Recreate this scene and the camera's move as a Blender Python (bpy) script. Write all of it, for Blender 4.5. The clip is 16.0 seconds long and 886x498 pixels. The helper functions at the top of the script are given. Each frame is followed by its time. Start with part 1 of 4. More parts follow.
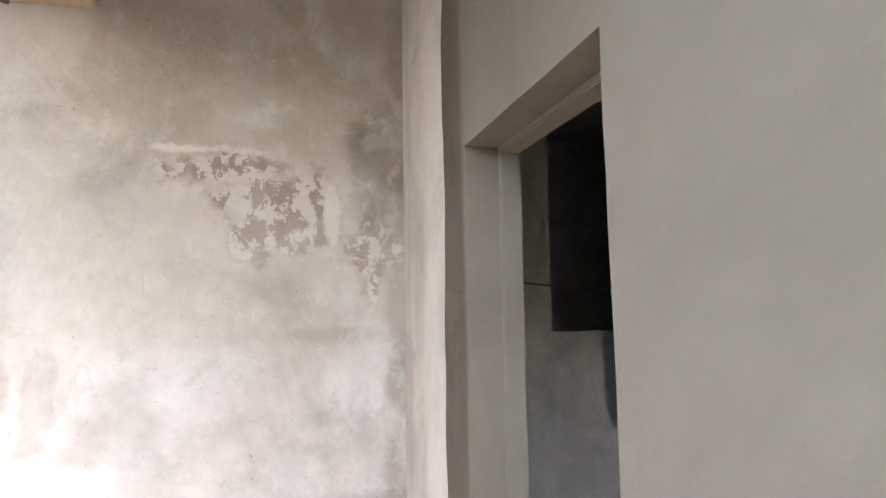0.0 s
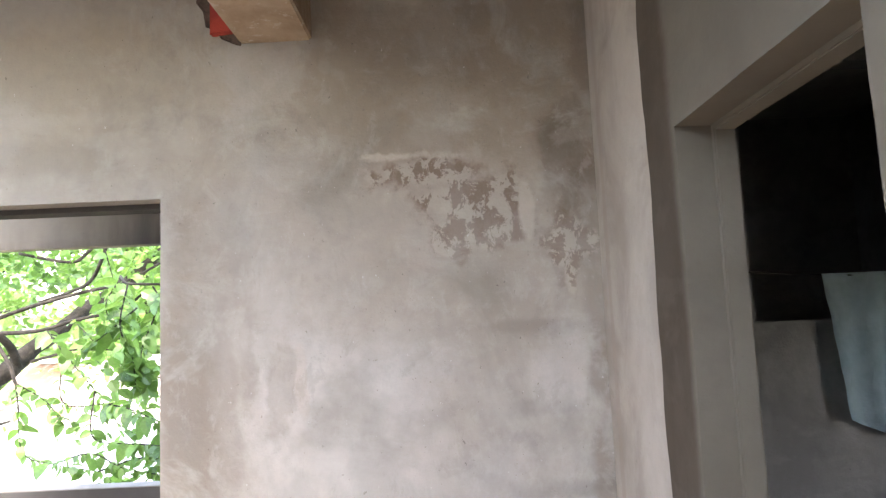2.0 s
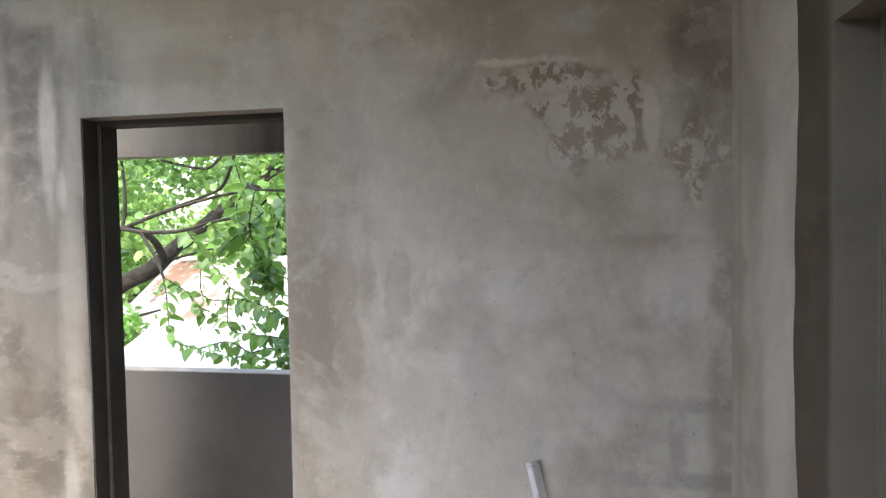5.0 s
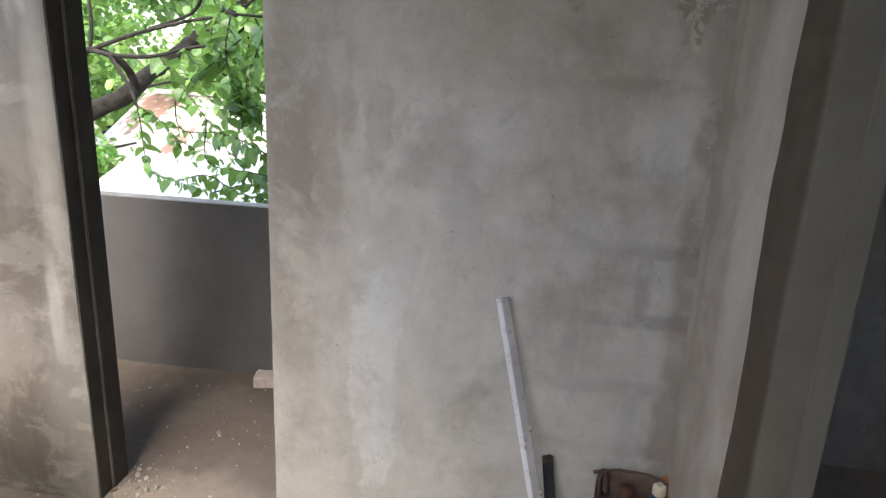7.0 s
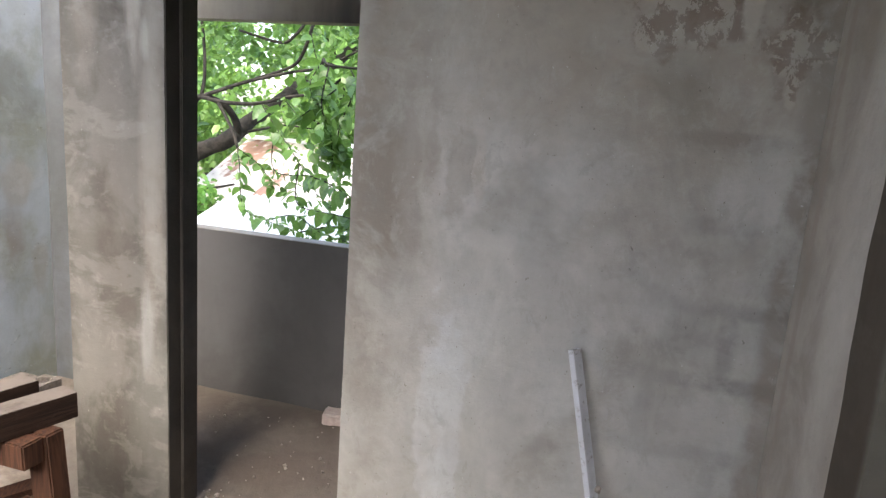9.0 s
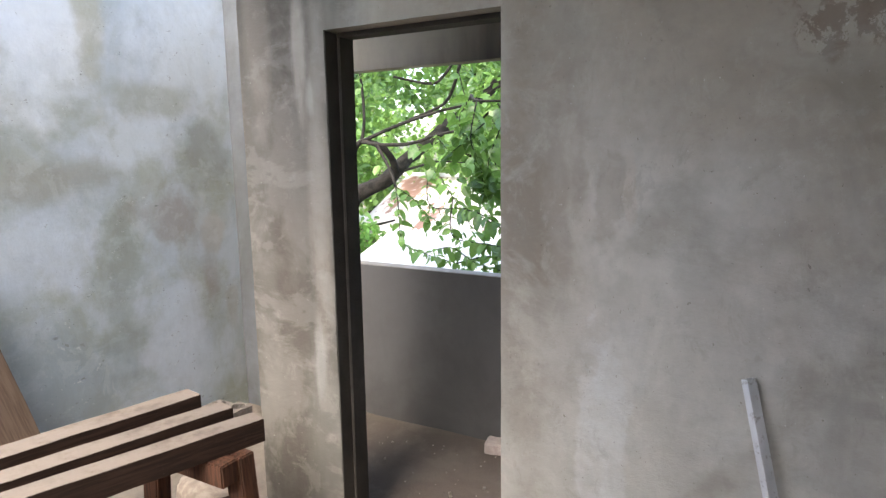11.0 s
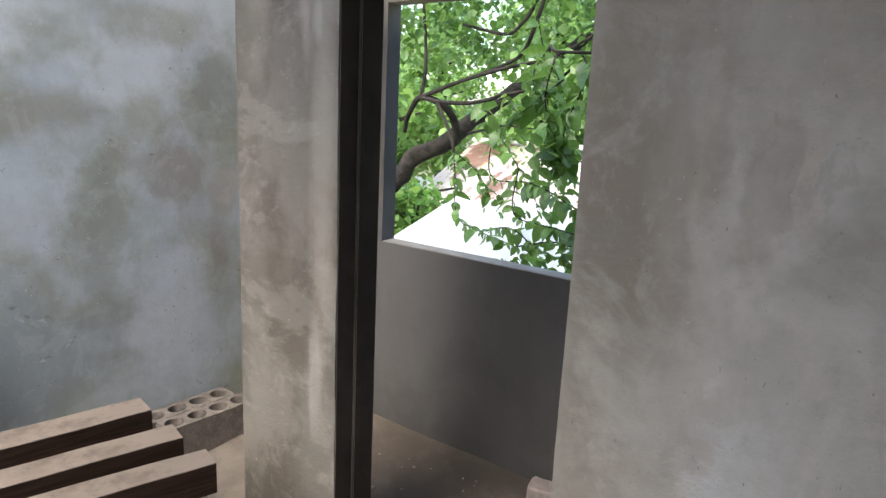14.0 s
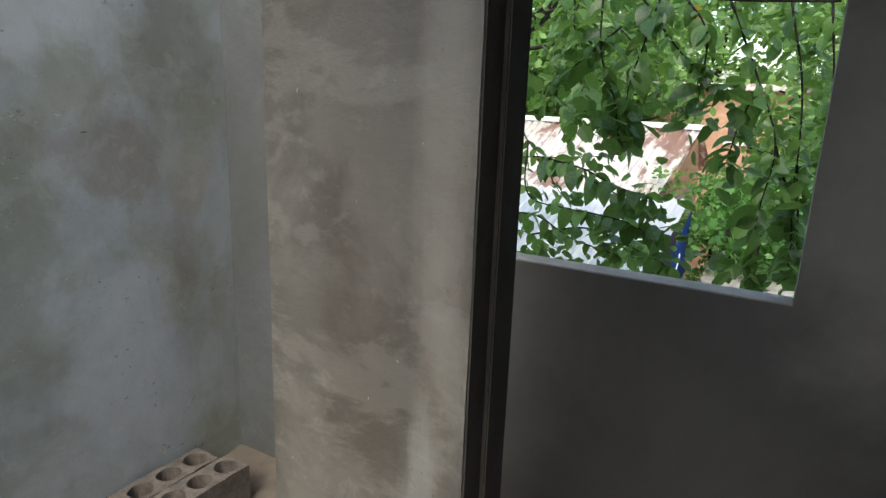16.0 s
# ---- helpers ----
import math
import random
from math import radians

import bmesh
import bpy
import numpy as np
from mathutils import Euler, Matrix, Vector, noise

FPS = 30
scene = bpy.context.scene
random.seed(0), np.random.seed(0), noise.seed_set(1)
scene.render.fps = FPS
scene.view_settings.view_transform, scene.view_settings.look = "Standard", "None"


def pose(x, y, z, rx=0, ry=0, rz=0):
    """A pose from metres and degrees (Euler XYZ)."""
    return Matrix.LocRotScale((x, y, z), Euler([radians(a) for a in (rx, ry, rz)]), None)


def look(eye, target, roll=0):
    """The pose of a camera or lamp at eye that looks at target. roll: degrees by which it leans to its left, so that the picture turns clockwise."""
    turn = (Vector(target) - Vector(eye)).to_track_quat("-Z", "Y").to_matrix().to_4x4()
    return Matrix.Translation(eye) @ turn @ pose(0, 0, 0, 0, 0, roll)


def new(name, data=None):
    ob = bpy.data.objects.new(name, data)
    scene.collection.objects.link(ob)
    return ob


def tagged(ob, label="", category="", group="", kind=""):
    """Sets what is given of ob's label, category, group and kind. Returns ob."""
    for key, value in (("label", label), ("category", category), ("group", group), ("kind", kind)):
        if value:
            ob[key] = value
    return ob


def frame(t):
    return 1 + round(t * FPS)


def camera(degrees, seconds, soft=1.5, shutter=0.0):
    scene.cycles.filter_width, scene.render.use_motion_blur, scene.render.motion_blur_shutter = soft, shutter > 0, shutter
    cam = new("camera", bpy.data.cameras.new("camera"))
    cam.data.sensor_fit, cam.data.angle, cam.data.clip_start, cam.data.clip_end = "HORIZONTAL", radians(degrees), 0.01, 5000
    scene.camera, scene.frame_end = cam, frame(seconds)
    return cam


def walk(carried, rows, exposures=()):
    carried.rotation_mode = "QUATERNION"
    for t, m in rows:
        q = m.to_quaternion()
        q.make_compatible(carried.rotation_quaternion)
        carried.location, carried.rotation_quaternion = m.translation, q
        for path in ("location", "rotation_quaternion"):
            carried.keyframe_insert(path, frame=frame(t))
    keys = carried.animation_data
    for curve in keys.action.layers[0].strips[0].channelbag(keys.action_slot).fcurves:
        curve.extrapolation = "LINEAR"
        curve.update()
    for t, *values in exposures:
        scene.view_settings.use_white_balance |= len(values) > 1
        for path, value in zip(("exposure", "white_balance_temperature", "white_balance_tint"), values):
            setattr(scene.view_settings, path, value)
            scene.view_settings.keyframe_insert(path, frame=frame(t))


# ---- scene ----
cam = camera(70.1, 16.0, soft=1.35)
PATH = [
    (0, (0.13, -0.186, 1.743), (0.626, 1.743, 1.922), -0.9),
    (0.5, (0.139, -0.167, 1.712), (0.47, 1.792, 1.94), -0.4),
    (1, (0.084, -0.182, 1.733), (0.358, 1.79, 1.927), -1.8),
    (1.5, (0.05, -0.193, 1.715), (0.18, 1.791, 1.932), -2.0),
    (2, (0.014, -0.21, 1.719), (0.015, 1.781, 1.916), -2.5),
    (2.5, (0.02, -0.196, 1.703), (-0.133, 1.789, 1.891), -1.9),
    (3, (0.048, -0.192, 1.727), (-0.268, 1.777, 1.88), -2.2),
    (3.2, (0.053, -0.193, 1.733), (-0.311, 1.768, 1.872), -1.4),
    (5.3, (-0.005, -0.201, 1.711), (-0.355, 1.762, 1.556), -1.0),
    (5.5, (0.008, -0.191, 1.706), (-0.354, 1.764, 1.49), -1.0),
    (6, (0.021, -0.191, 1.712), (-0.334, 1.747, 1.373), 0.2),
    (6.5, (0.025, -0.199, 1.667), (-0.308, 1.726, 1.237), 1.7),
    (7, (-0.002, -0.19, 1.667), (-0.274, 1.72, 1.137), 2.7),
    (7.5, (0.008, -0.224, 1.647), (-0.258, 1.681, 1.1), 5.9),
    (8, (-0.002, -0.2, 1.636), (-0.222, 1.714, 1.097), 10.5),
    (8.5, (0.014, -0.201, 1.62), (-0.236, 1.721, 1.123), 9.3),
    (9, (0.012, -0.202, 1.644), (-0.516, 1.688, 1.262), 4.4),
    (9.5, (0.031, -0.193, 1.669), (-0.679, 1.638, 1.29), 2.7),
    (10, (0.022, -0.19, 1.654), (-0.783, 1.609, 1.315), 1.9),
    (10.2, (0.028, -0.21, 1.658), (-0.817, 1.572, 1.322), 0.9),
    (12.3, (0.037, -0.177, 1.641), (-1.065, 1.467, 1.349), 0.1),
    (12.5, (0.01, -0.127, 1.635), (-1.026, 1.56, 1.351), 0.6),
    (13, (-0.084, 0.044, 1.608), (-0.931, 1.831, 1.309), 2.6),
    (13.5, (-0.182, 0.209, 1.603), (-1.107, 1.937, 1.206), 2.0),
    (14, (-0.286, 0.452, 1.618), (-1.436, 2.033, 1.197), 2.8),
    (14.5, (-0.467, 0.588, 1.592), (-1.752, 2.057, 1.154), 3.4),
    (15, (-0.731, 0.648, 1.571), (-1.761, 2.304, 1.129), 3.6),
    (15.5, (-0.963, 0.709, 1.556), (-1.952, 2.386, 1.101), 2.4),
    (15.6, (-1.013, 0.741, 1.541), (-1.994, 2.422, 1.081), 1.5),
    (16, (-1.137, 0.794, 1.539), (-2.058, 2.501, 1.049), 2.1),
]
EXPOSURES = [(0, 4.95, 7200, 13), (1.5, 4.65, 7150, 13), (2.0, 4.25, 7100, 13), (3.2, 3.82, 7050, 12), (5.3, 3.2, 6900, 8), (10.2, 2.95, 6850, 8), (12.3, 2.97, 6850, 8), (14.0, 2.55, 6800, 7), (15.0, 1.98, 6800, 4), (16.0, 1.86, 6800, 2)]
walk(cam, [(t, look(eye, target, roll)) for t, eye, target, roll in PATH], EXPOSURES)

# ---- world, sun, exposure ----
def sky():
    world = bpy.data.worlds.new("world")
    scene.world = world
    world.use_nodes = True
    nt = world.node_tree
    tex = nt.nodes.new("ShaderNodeTexSky")
    tex.sky_type, tex.sun_disc = "NISHITA", False
    tex.sun_elevation, tex.sun_rotation = radians(54), radians(178)
    tex.dust_density, tex.air_density = 3.0, 1.0
    bg = nt.nodes["Background"]
    bg.inputs["Strength"].default_value = 0.15
    nt.links.new(tex.outputs[0], bg.inputs[0])
    lamp = bpy.data.lights.new("sun", "SUN")
    lamp.energy, lamp.angle, lamp.color = 0.42, radians(45), (1.0, 0.985, 0.97)
    ob = new("sun", lamp)
    ob.matrix_world = look((0.3, -9, 12.4), (0, 0, 0))


sky()


# ---- materials ----
class Nodes:
    """Small helper that wires a node material."""

    def __init__(self, name):
        self.mat = bpy.data.materials.new(name)
        self.mat.use_nodes = True
        self.nt = self.mat.node_tree
        self.bsdf = self.nt.nodes["Principled BSDF"]
        self.pos = self.nt.nodes.new("ShaderNodeTexCoord").outputs["Object"]

    def put(self, socket, value):
        if isinstance(value, bpy.types.NodeSocket):
            self.nt.links.new(value, socket)
        elif isinstance(value, (tuple, list)) and len(value) == 3 and len(socket.default_value) == 4:
            socket.default_value = (*value, 1)
        else:
            socket.default_value = value

    def math(self, op, a, b=0.0, clamp=False):
        n = self.nt.nodes.new("ShaderNodeMath")
        n.operation, n.use_clamp = op, clamp
        self.put(n.inputs[0], a)
        self.put(n.inputs[1], b)
        return n.outputs[0]

    def vec(self, op, a, b):
        n = self.nt.nodes.new("ShaderNodeVectorMath")
        n.operation = op
        self.put(n.inputs[0], a)
        self.put(n.inputs[1], b)
        return n.outputs["Value" if op == "LENGTH" else "Vector"]

    def noise(self, scale, detail=4, rough=0.55, stretch=None, warp=0.0, shift=(0, 0, 0)):
        n = self.nt.nodes.new("ShaderNodeTexNoise")
        v = self.pos
        if stretch or shift != (0, 0, 0):
            m = self.nt.nodes.new("ShaderNodeMapping")
            m.inputs["Location"].default_value = shift
            m.inputs["Scale"].default_value = stretch or (1, 1, 1)
            self.put(m.inputs[0], v)
            v = m.outputs[0]
        self.put(n.inputs["Vector"], v)
        n.inputs["Scale"].default_value, n.inputs["Detail"].default_value = scale, detail
        n.inputs["Roughness"].default_value, n.inputs["Distortion"].default_value = rough, warp
        return n.outputs["Fac"]

    def step(self, value, low, high, to_low=0.0, to_high=1.0):
        n = self.nt.nodes.new("ShaderNodeMapRange")
        n.interpolation_type = "SMOOTHSTEP"
        self.put(n.inputs[0], value)
        for i, x in enumerate((low, high, to_low, to_high)):
            n.inputs[i + 1].default_value = x
        return n.outputs[0]

    def mix(self, fac, a, b, blend="MIX"):
        n = self.nt.nodes.new("ShaderNodeMix")
        n.data_type, n.blend_type = "RGBA", blend
        self.put(n.inputs[0], fac)
        self.put(n.inputs[6], a)
        self.put(n.inputs[7], b)
        return n.outputs[2]

    def blob(self, centre, radii, wobble=0.8, soft=0.35, scale=5.0, seed=0.0, stretch=None):
        """1 inside an uneven patch, 0 outside."""
        d = self.vec("SUBTRACT", self.pos, centre)
        d = self.vec("DIVIDE", d, radii)
        d = self.vec("LENGTH", d, (0, 0, 0))
        n = self.noise(scale, 5, 0.6, stretch, shift=(seed, seed * 1.7, seed * 0.6))
        d = self.math("ADD", d, self.math("MULTIPLY", self.math("SUBTRACT", n, 0.5), wobble * 2))
        return self.step(d, 1 + soft, 1 - soft)

    def random(self):
        return self.nt.nodes.new("ShaderNodeObjectInfo").outputs["Random"]

    def island(self):
        return self.nt.nodes.new("ShaderNodeNewGeometry").outputs["Random Per Island"]

    def finish(self, colour, rough=0.9, bump=None, depth=0.002, metal=0.0, spec=0.3):
        self.put(self.bsdf.inputs["Base Color"], colour)
        self.put(self.bsdf.inputs["Roughness"], rough)
        self.bsdf.inputs["Metallic"].default_value = metal
        self.bsdf.inputs["Specular IOR Level"].default_value = spec
        if bump is not None:
            b = self.nt.nodes.new("ShaderNodeBump")
            b.inputs["Strength"].default_value, b.inputs["Distance"].default_value = 1.0, depth
            self.put(b.inputs["Height"], bump)
            self.nt.links.new(b.outputs[0], self.bsdf.inputs["Normal"])
        return self.mat


def plaster(name, base, other, patches=(), scale=2.2, grain=0.10, seed=0.0, rough=0.92, courses=0.0, depth=0.0015, after=None):
    """Trowelled cement render: two cloudy tones, tinted patches, speckle, pits and trowel relief."""
    m = Nodes(name)
    s = (seed, seed * 2.1, seed * 0.7)
    cloud = m.noise(scale, 6, 0.62, warp=0.6, shift=s)
    colour = m.mix(m.step(cloud, 0.38, 0.64), base, other)
    streak = m.noise(1.6, 4, 0.6, stretch=(3.5, 3.5, 0.55), shift=s)
    colour = m.mix(m.step(streak, 0.55, 0.75, 0.0, 0.35), colour, tuple(c * 0.72 for c in base))
    if courses:
        b = m.nt.nodes.new("ShaderNodeTexBrick")
        comb = m.nt.nodes.new("ShaderNodeCombineXYZ")
        sep = m.nt.nodes.new("ShaderNodeSeparateXYZ")
        m.put(sep.inputs[0], m.pos)
        wob = m.math("MULTIPLY", m.math("SUBTRACT", m.noise(3, 3), 0.5), 0.05)
        m.put(comb.inputs[0], m.math("ADD", m.math("ADD", sep.outputs[0], sep.outputs[1]), wob))
        m.put(comb.inputs[1], m.math("ADD", sep.outputs[2], m.math("ADD", wob, 0.185)))
        m.put(b.inputs["Vector"], comb.outputs[0])
        b.inputs["Scale"].default_value = 1.0
        b.inputs["Brick Width"].default_value, b.inputs["Row Height"].default_value = 0.41, 0.23
        b.inputs["Mortar Size"].default_value, b.inputs["Mortar Smooth"].default_value = 0.038, 0.7
        fade = m.math("MULTIPLY", m.blob((0.22, 1.7, 1.22), (0.48, 1, 0.70), 0.7, 0.5, 3, 2.0), m.step(m.noise(4.0, 4, 0.6, shift=(9, 1, 2)), 0.30, 0.50, 0.15, courses))
        colour = m.mix(m.math("MULTIPLY", b.outputs["Fac"], fade), colour, tuple(c * 0.45 for c in base))
    for i, (centre, radii, tint, strength, wobble, soft) in enumerate(patches):
        pier = -2.1 < centre[0] < -1.55
        crisp = 0.65 if min(radii[0], radii[2]) < 0.16 and centre[0] > -1.0 else 1.0
        k = m.blob(centre, radii, wobble, soft * crisp, 4.5 + i % 3, seed + i * 1.3, (1.6, 1, 0.3) if pier else None)
        colour = m.mix(m.math("MULTIPLY", k, strength), colour, tint)
    if after:
        colour = after(m, colour)
    mottle = m.noise(24, 6, 0.7, shift=s)
    colour = m.mix(m.step(mottle, 0.35, 0.7, 0.0, grain * 2), colour, tuple(c * 0.6 for c in base))
    smear = m.noise(9, 6, 0.65, warp=0.4, shift=(seed + 7, 2, 5))
    colour = m.mix(m.step(smear, 0.56, 0.66, 0.0, grain * 2.0), colour, tuple(min(0.8, c * 1.35) for c in base))
    coat = m.noise(2.7, 8, 0.60, warp=0.3, shift=(seed + 11, 1, seed))
    colour = m.mix(m.step(coat, 0.45, 0.59, 0.0, grain * 2.6), colour, tuple(min(0.8, c * 1.4) for c in base))
    swipe = m.noise(4.2, 8, 0.62, stretch=(1, 1, 0.45), warp=0.3, shift=(seed + 5, 3, 2))
    colour = m.mix(m.step(swipe, 0.51, 0.64, 0.0, grain * 2.8), colour, tuple(c * 0.68 for c in base))
    flat = m.noise(7.5, 8, 0.62, stretch=(0.5, 0.5, 1), warp=0.3, shift=(seed + 2, 6, 4))
    colour = m.mix(m.step(flat, 0.55, 0.63, 0.0, grain * 2.4), colour, tuple(min(0.8, c * 1.3) for c in base))
    dirt = m.noise(5, 7, 0.68, warp=0.25, shift=(seed + 3, 8, 1))
    colour = m.mix(m.step(dirt, 0.54, 0.72, 0.0, grain * 3.0), colour, (base[0] * 0.62, base[1] * 0.60, base[2] * 0.58))
    pits = m.noise(70, 2, 0.5, shift=s)
    colour = m.mix(m.step(pits, 0.70, 0.76, 0.0, min(0.5, grain * 4)), colour, tuple(c * 0.4 for c in base))
    h = m.math("ADD", m.noise(6, 5, 0.6, warp=0.3, shift=s), m.math("MULTIPLY", m.noise(90, 4, 0.7), 0.22))
    return m.finish(colour, rough, h, depth * 4, spec=0.25)


GREY, BEIGE, PALE, BROWN = (0.372, 0.354, 0.322), (0.41, 0.382, 0.338), (0.66, 0.645, 0.61), (0.13, 0.095, 0.068)


def wall_a_material():
    patches = [
        ((-0.28, 1.7, 1.35), (0.62, 1, 0.75), (0.56, 0.535, 0.49), 0.7, 0.8, 0.6),
        ((-0.28, 1.7, 1.52), (0.26, 1, 0.20), PALE, 0.75, 1.6, 0.7),
        ((-0.30, 1.7, 1.95), (0.16, 1, 0.13), (0.52, 0.49, 0.45), 0.7, 0.9, 0.4),
        ((-0.70, 1.7, 1.98), (0.16, 1, 0.20), (0.46, 0.45, 0.425), 0.7, 1.1, 0.45),
        ((-0.66, 1.7, 1.50), (0.05, 1, 0.50), (0.50, 0.485, 0.455), 0.65, 1.1, 0.4),
        ((0.05, 1.7, 1.25), (0.30, 1, 0.22), (0.48, 0.44, 0.40), 0.55, 0.9, 0.5),
        ((0.37, 1.7, 1.53), (0.12, 1, 0.11), PALE, 0.75, 0.9, 0.5),
        ((0.16, 1.7, 1.55), (0.07, 1, 0.09), (0.50, 0.47, 0.43), 0.6, 0.6, 0.4),
        ((0.32, 1.7, 1.28), (0.16, 1, 0.08), (0.48, 0.45, 0.41), 0.6, 0.6, 0.4),
        ((-0.52, 1.7, 0.60), (0.10, 1, 0.45), (0.33, 0.30, 0.265), 0.5, 1.1, 0.22),
        ((-0.49, 1.7, 0.62), (0.085, 1, 0.42), (0.61, 0.63, 0.65), 0.95, 1.1, 0.2),
        ((-0.58, 1.7, 1.35), (0.035, 1, 0.50), (0.54, 0.51, 0.465), 0.45, 2.6, 0.6),
        ((-0.65, 1.7, 1.55), (0.040, 1, 0.35), (0.24, 0.205, 0.17), 0.4, 2.6, 0.7),
        ((-0.43, 1.7, 1.00), (0.09, 1, 0.12), (0.48, 0.485, 0.485), 0.5, 1.6, 0.35),
        ((-0.575, 1.7, 1.62), (0.025, 1, 0.20), (0.30, 0.26, 0.22), 0.5, 2.2, 0.5),
        ((-0.48, 1.7, 1.55), (0.045, 1, 0.15), (0.31, 0.265, 0.22), 0.55, 2.2, 0.5),
        ((-0.425, 1.7, 1.56), (0.020, 1, 0.11), (0.58, 0.53, 0.47), 0.8, 1.8, 0.3),
        ((-0.72, 1.7, 1.55), (0.15, 1, 0.9), (0.27, 0.222, 0.182), 0.55, 0.8, 0.8),
        ((-0.765, 1.7, 1.35), (0.085, 1, 1.0), (0.215, 0.18, 0.148), 0.78, 0.7, 0.7),
        ((-0.45, 1.7, 2.55), (1.7, 1, 0.36), (0.40, 0.335, 0.245), 0.75, 0.7, 0.7),
        ((-1.20, 1.7, 2.24), (0.50, 1, 0.05), (0.29, 0.255, 0.21), 0.55, 0.9, 0.6),
        ((-1.10, 1.7, 2.36), (0.50, 1, 0.020), (0.44, 0.40, 0.34), 0.6, 1.4, 0.5),
        # brown grey pier and foot, darkened further to offset the light they catch
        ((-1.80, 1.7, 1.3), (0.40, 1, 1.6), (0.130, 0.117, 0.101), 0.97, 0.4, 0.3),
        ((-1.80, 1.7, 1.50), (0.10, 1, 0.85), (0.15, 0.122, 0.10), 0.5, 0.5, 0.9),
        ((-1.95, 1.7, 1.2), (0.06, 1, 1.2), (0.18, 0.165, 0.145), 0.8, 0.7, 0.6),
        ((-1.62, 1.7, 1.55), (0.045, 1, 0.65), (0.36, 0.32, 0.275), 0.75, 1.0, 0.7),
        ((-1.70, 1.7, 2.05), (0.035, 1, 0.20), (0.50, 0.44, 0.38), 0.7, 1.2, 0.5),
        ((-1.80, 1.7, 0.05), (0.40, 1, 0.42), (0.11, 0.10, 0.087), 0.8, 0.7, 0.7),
        ((-0.25, 1.7, 0.45), (0.75, 1, 0.55), (0.50, 0.495, 0.465), 0.6, 0.9, 0.6),
        ((-0.62, 1.7, 2.35), (0.30, 1, 0.16), (0.47, 0.43, 0.37), 0.6, 1.1, 0.6),
        ((-1.30, 1.7, 2.50), (0.55, 1, 0.10), (0.42, 0.375, 0.31), 0.7, 1.1, 0.6),
        ((-1.66, 1.7, 0.78), (0.030, 1, 0.15), (0.50, 0.485, 0.46), 0.6, 1.6, 0.5),
        ((-1.65, 1.7, 1.86), (0.018, 1, 0.06), (0.52, 0.49, 0.45), 0.5, 1.4, 0.6),
        ((-1.63, 1.7, 0.40), (0.10, 1, 0.40), (0.22, 0.215, 0.195), 0.6, 0.8, 0.6),
        ((-1.92, 1.7, 2.15), (0.06, 1, 0.35), (0.27, 0.235, 0.195), 0.6, 0.8, 0.5),
        # brown top right, deepened in colour for the light falling off there
        ((0.22, 1.7, 2.15), (0.60, 1, 0.62), (0.235, 0.188, 0.146), 0.65, 0.7, 0.8),
        ((0.24, 1.7, 2.32), (0.50, 1, 0.36), (0.25, 0.195, 0.143), 0.7, 0.8, 0.75),
        ((-0.05, 1.7, 1.95), (0.85, 1, 0.55), (0.40, 0.338, 0.275), 0.5, 0.7, 0.7),
        ((0.42, 1.7, 2.14), (0.11, 1, 0.20), BROWN, 0.75, 0.6, 0.4),
        ((0.30, 1.7, 1.665), (0.24, 1, 0.020), (0.27, 0.23, 0.20), 0.5, 1.2, 0.7),
        ((0.40, 1.7, 1.90), (0.045, 1, 0.10), (0.21, 0.16, 0.12), 0.7, 2.0, 0.25),
        ((0.48, 1.7, 1.1), (0.05, 1, 1.8), (0.22, 0.18, 0.145), 0.7, 0.8, 0.6),
        ((0.20, 1.7, 0.95), (0.16, 1, 0.20), (0.30, 0.27, 0.24), 0.5, 1.4, 0.5),
    ]
    def flaked(m, old):
        """Pale flakes of skim coat left standing on a brown damp ground."""
        room = m.blob((0.0, 1.7, 1.4), (1.1, 4, 4), 0.2, 0.15, 3, 1.0)
        cloud = m.noise(1.7, 5, 0.6, warp=0.8, shift=(4.4, 0, 2.2))
        old = m.mix(m.math("MULTIPLY", room, m.step(cloud, 0.50, 0.68, 0.0, 0.6)), old, (0.255, 0.23, 0.195))
        fine = m.noise(3.6, 6, 0.66, warp=0.6, shift=(1.4, 0, 7.2))
        old = m.mix(m.math("MULTIPLY", room, m.step(fine, 0.50, 0.66, 0.0, 0.5)), old, (0.50, 0.475, 0.43))
        scuff = m.noise(11, 10, 0.74, warp=0.4, stretch=(1, 1, 0.7), shift=(3.1, 0, 2.7))
        old = m.mix(m.math("MULTIPLY", room, m.step(scuff, 0.54, 0.64, 0.0, 0.22)), old, (0.54, 0.51, 0.465))
        old = m.mix(m.math("MULTIPLY", room, m.step(scuff, 0.45, 0.37, 0.0, 0.22)), old, (0.24, 0.215, 0.185))
        ground = None
        for k, (x, z, rx, rz) in enumerate(((-0.02, 2.145, 0.21, 0.05), (0.14, 2.05, 0.17, 0.085), (0.05, 1.955, 0.09, 0.07), (0.19, 1.96, 0.11, 0.055), (0.40, 1.92, 0.075, 0.08), (0.40, 1.82, 0.022, 0.06))):
            spot = m.blob((x, 1.7, z), (rx, 1, rz), 1.2, 0.30, 11, 4.0 + k)
            ground = spot if ground is None else m.math("MAXIMUM", ground, spot)
        flakes = m.noise(19, 10, 0.72, warp=0.35, stretch=(1, 1, 0.8), shift=(2.2, 0, 1.4))
        edge = m.step(flakes, 0.478, 0.503)
        halo = m.blob((0.05, 1.7, 2.03), (0.36, 1, 0.17), 0.8, 0.4, 6, 3.0)
        colour = m.mix(m.math("MULTIPLY", halo, 0.55), old, (0.46, 0.40, 0.34))
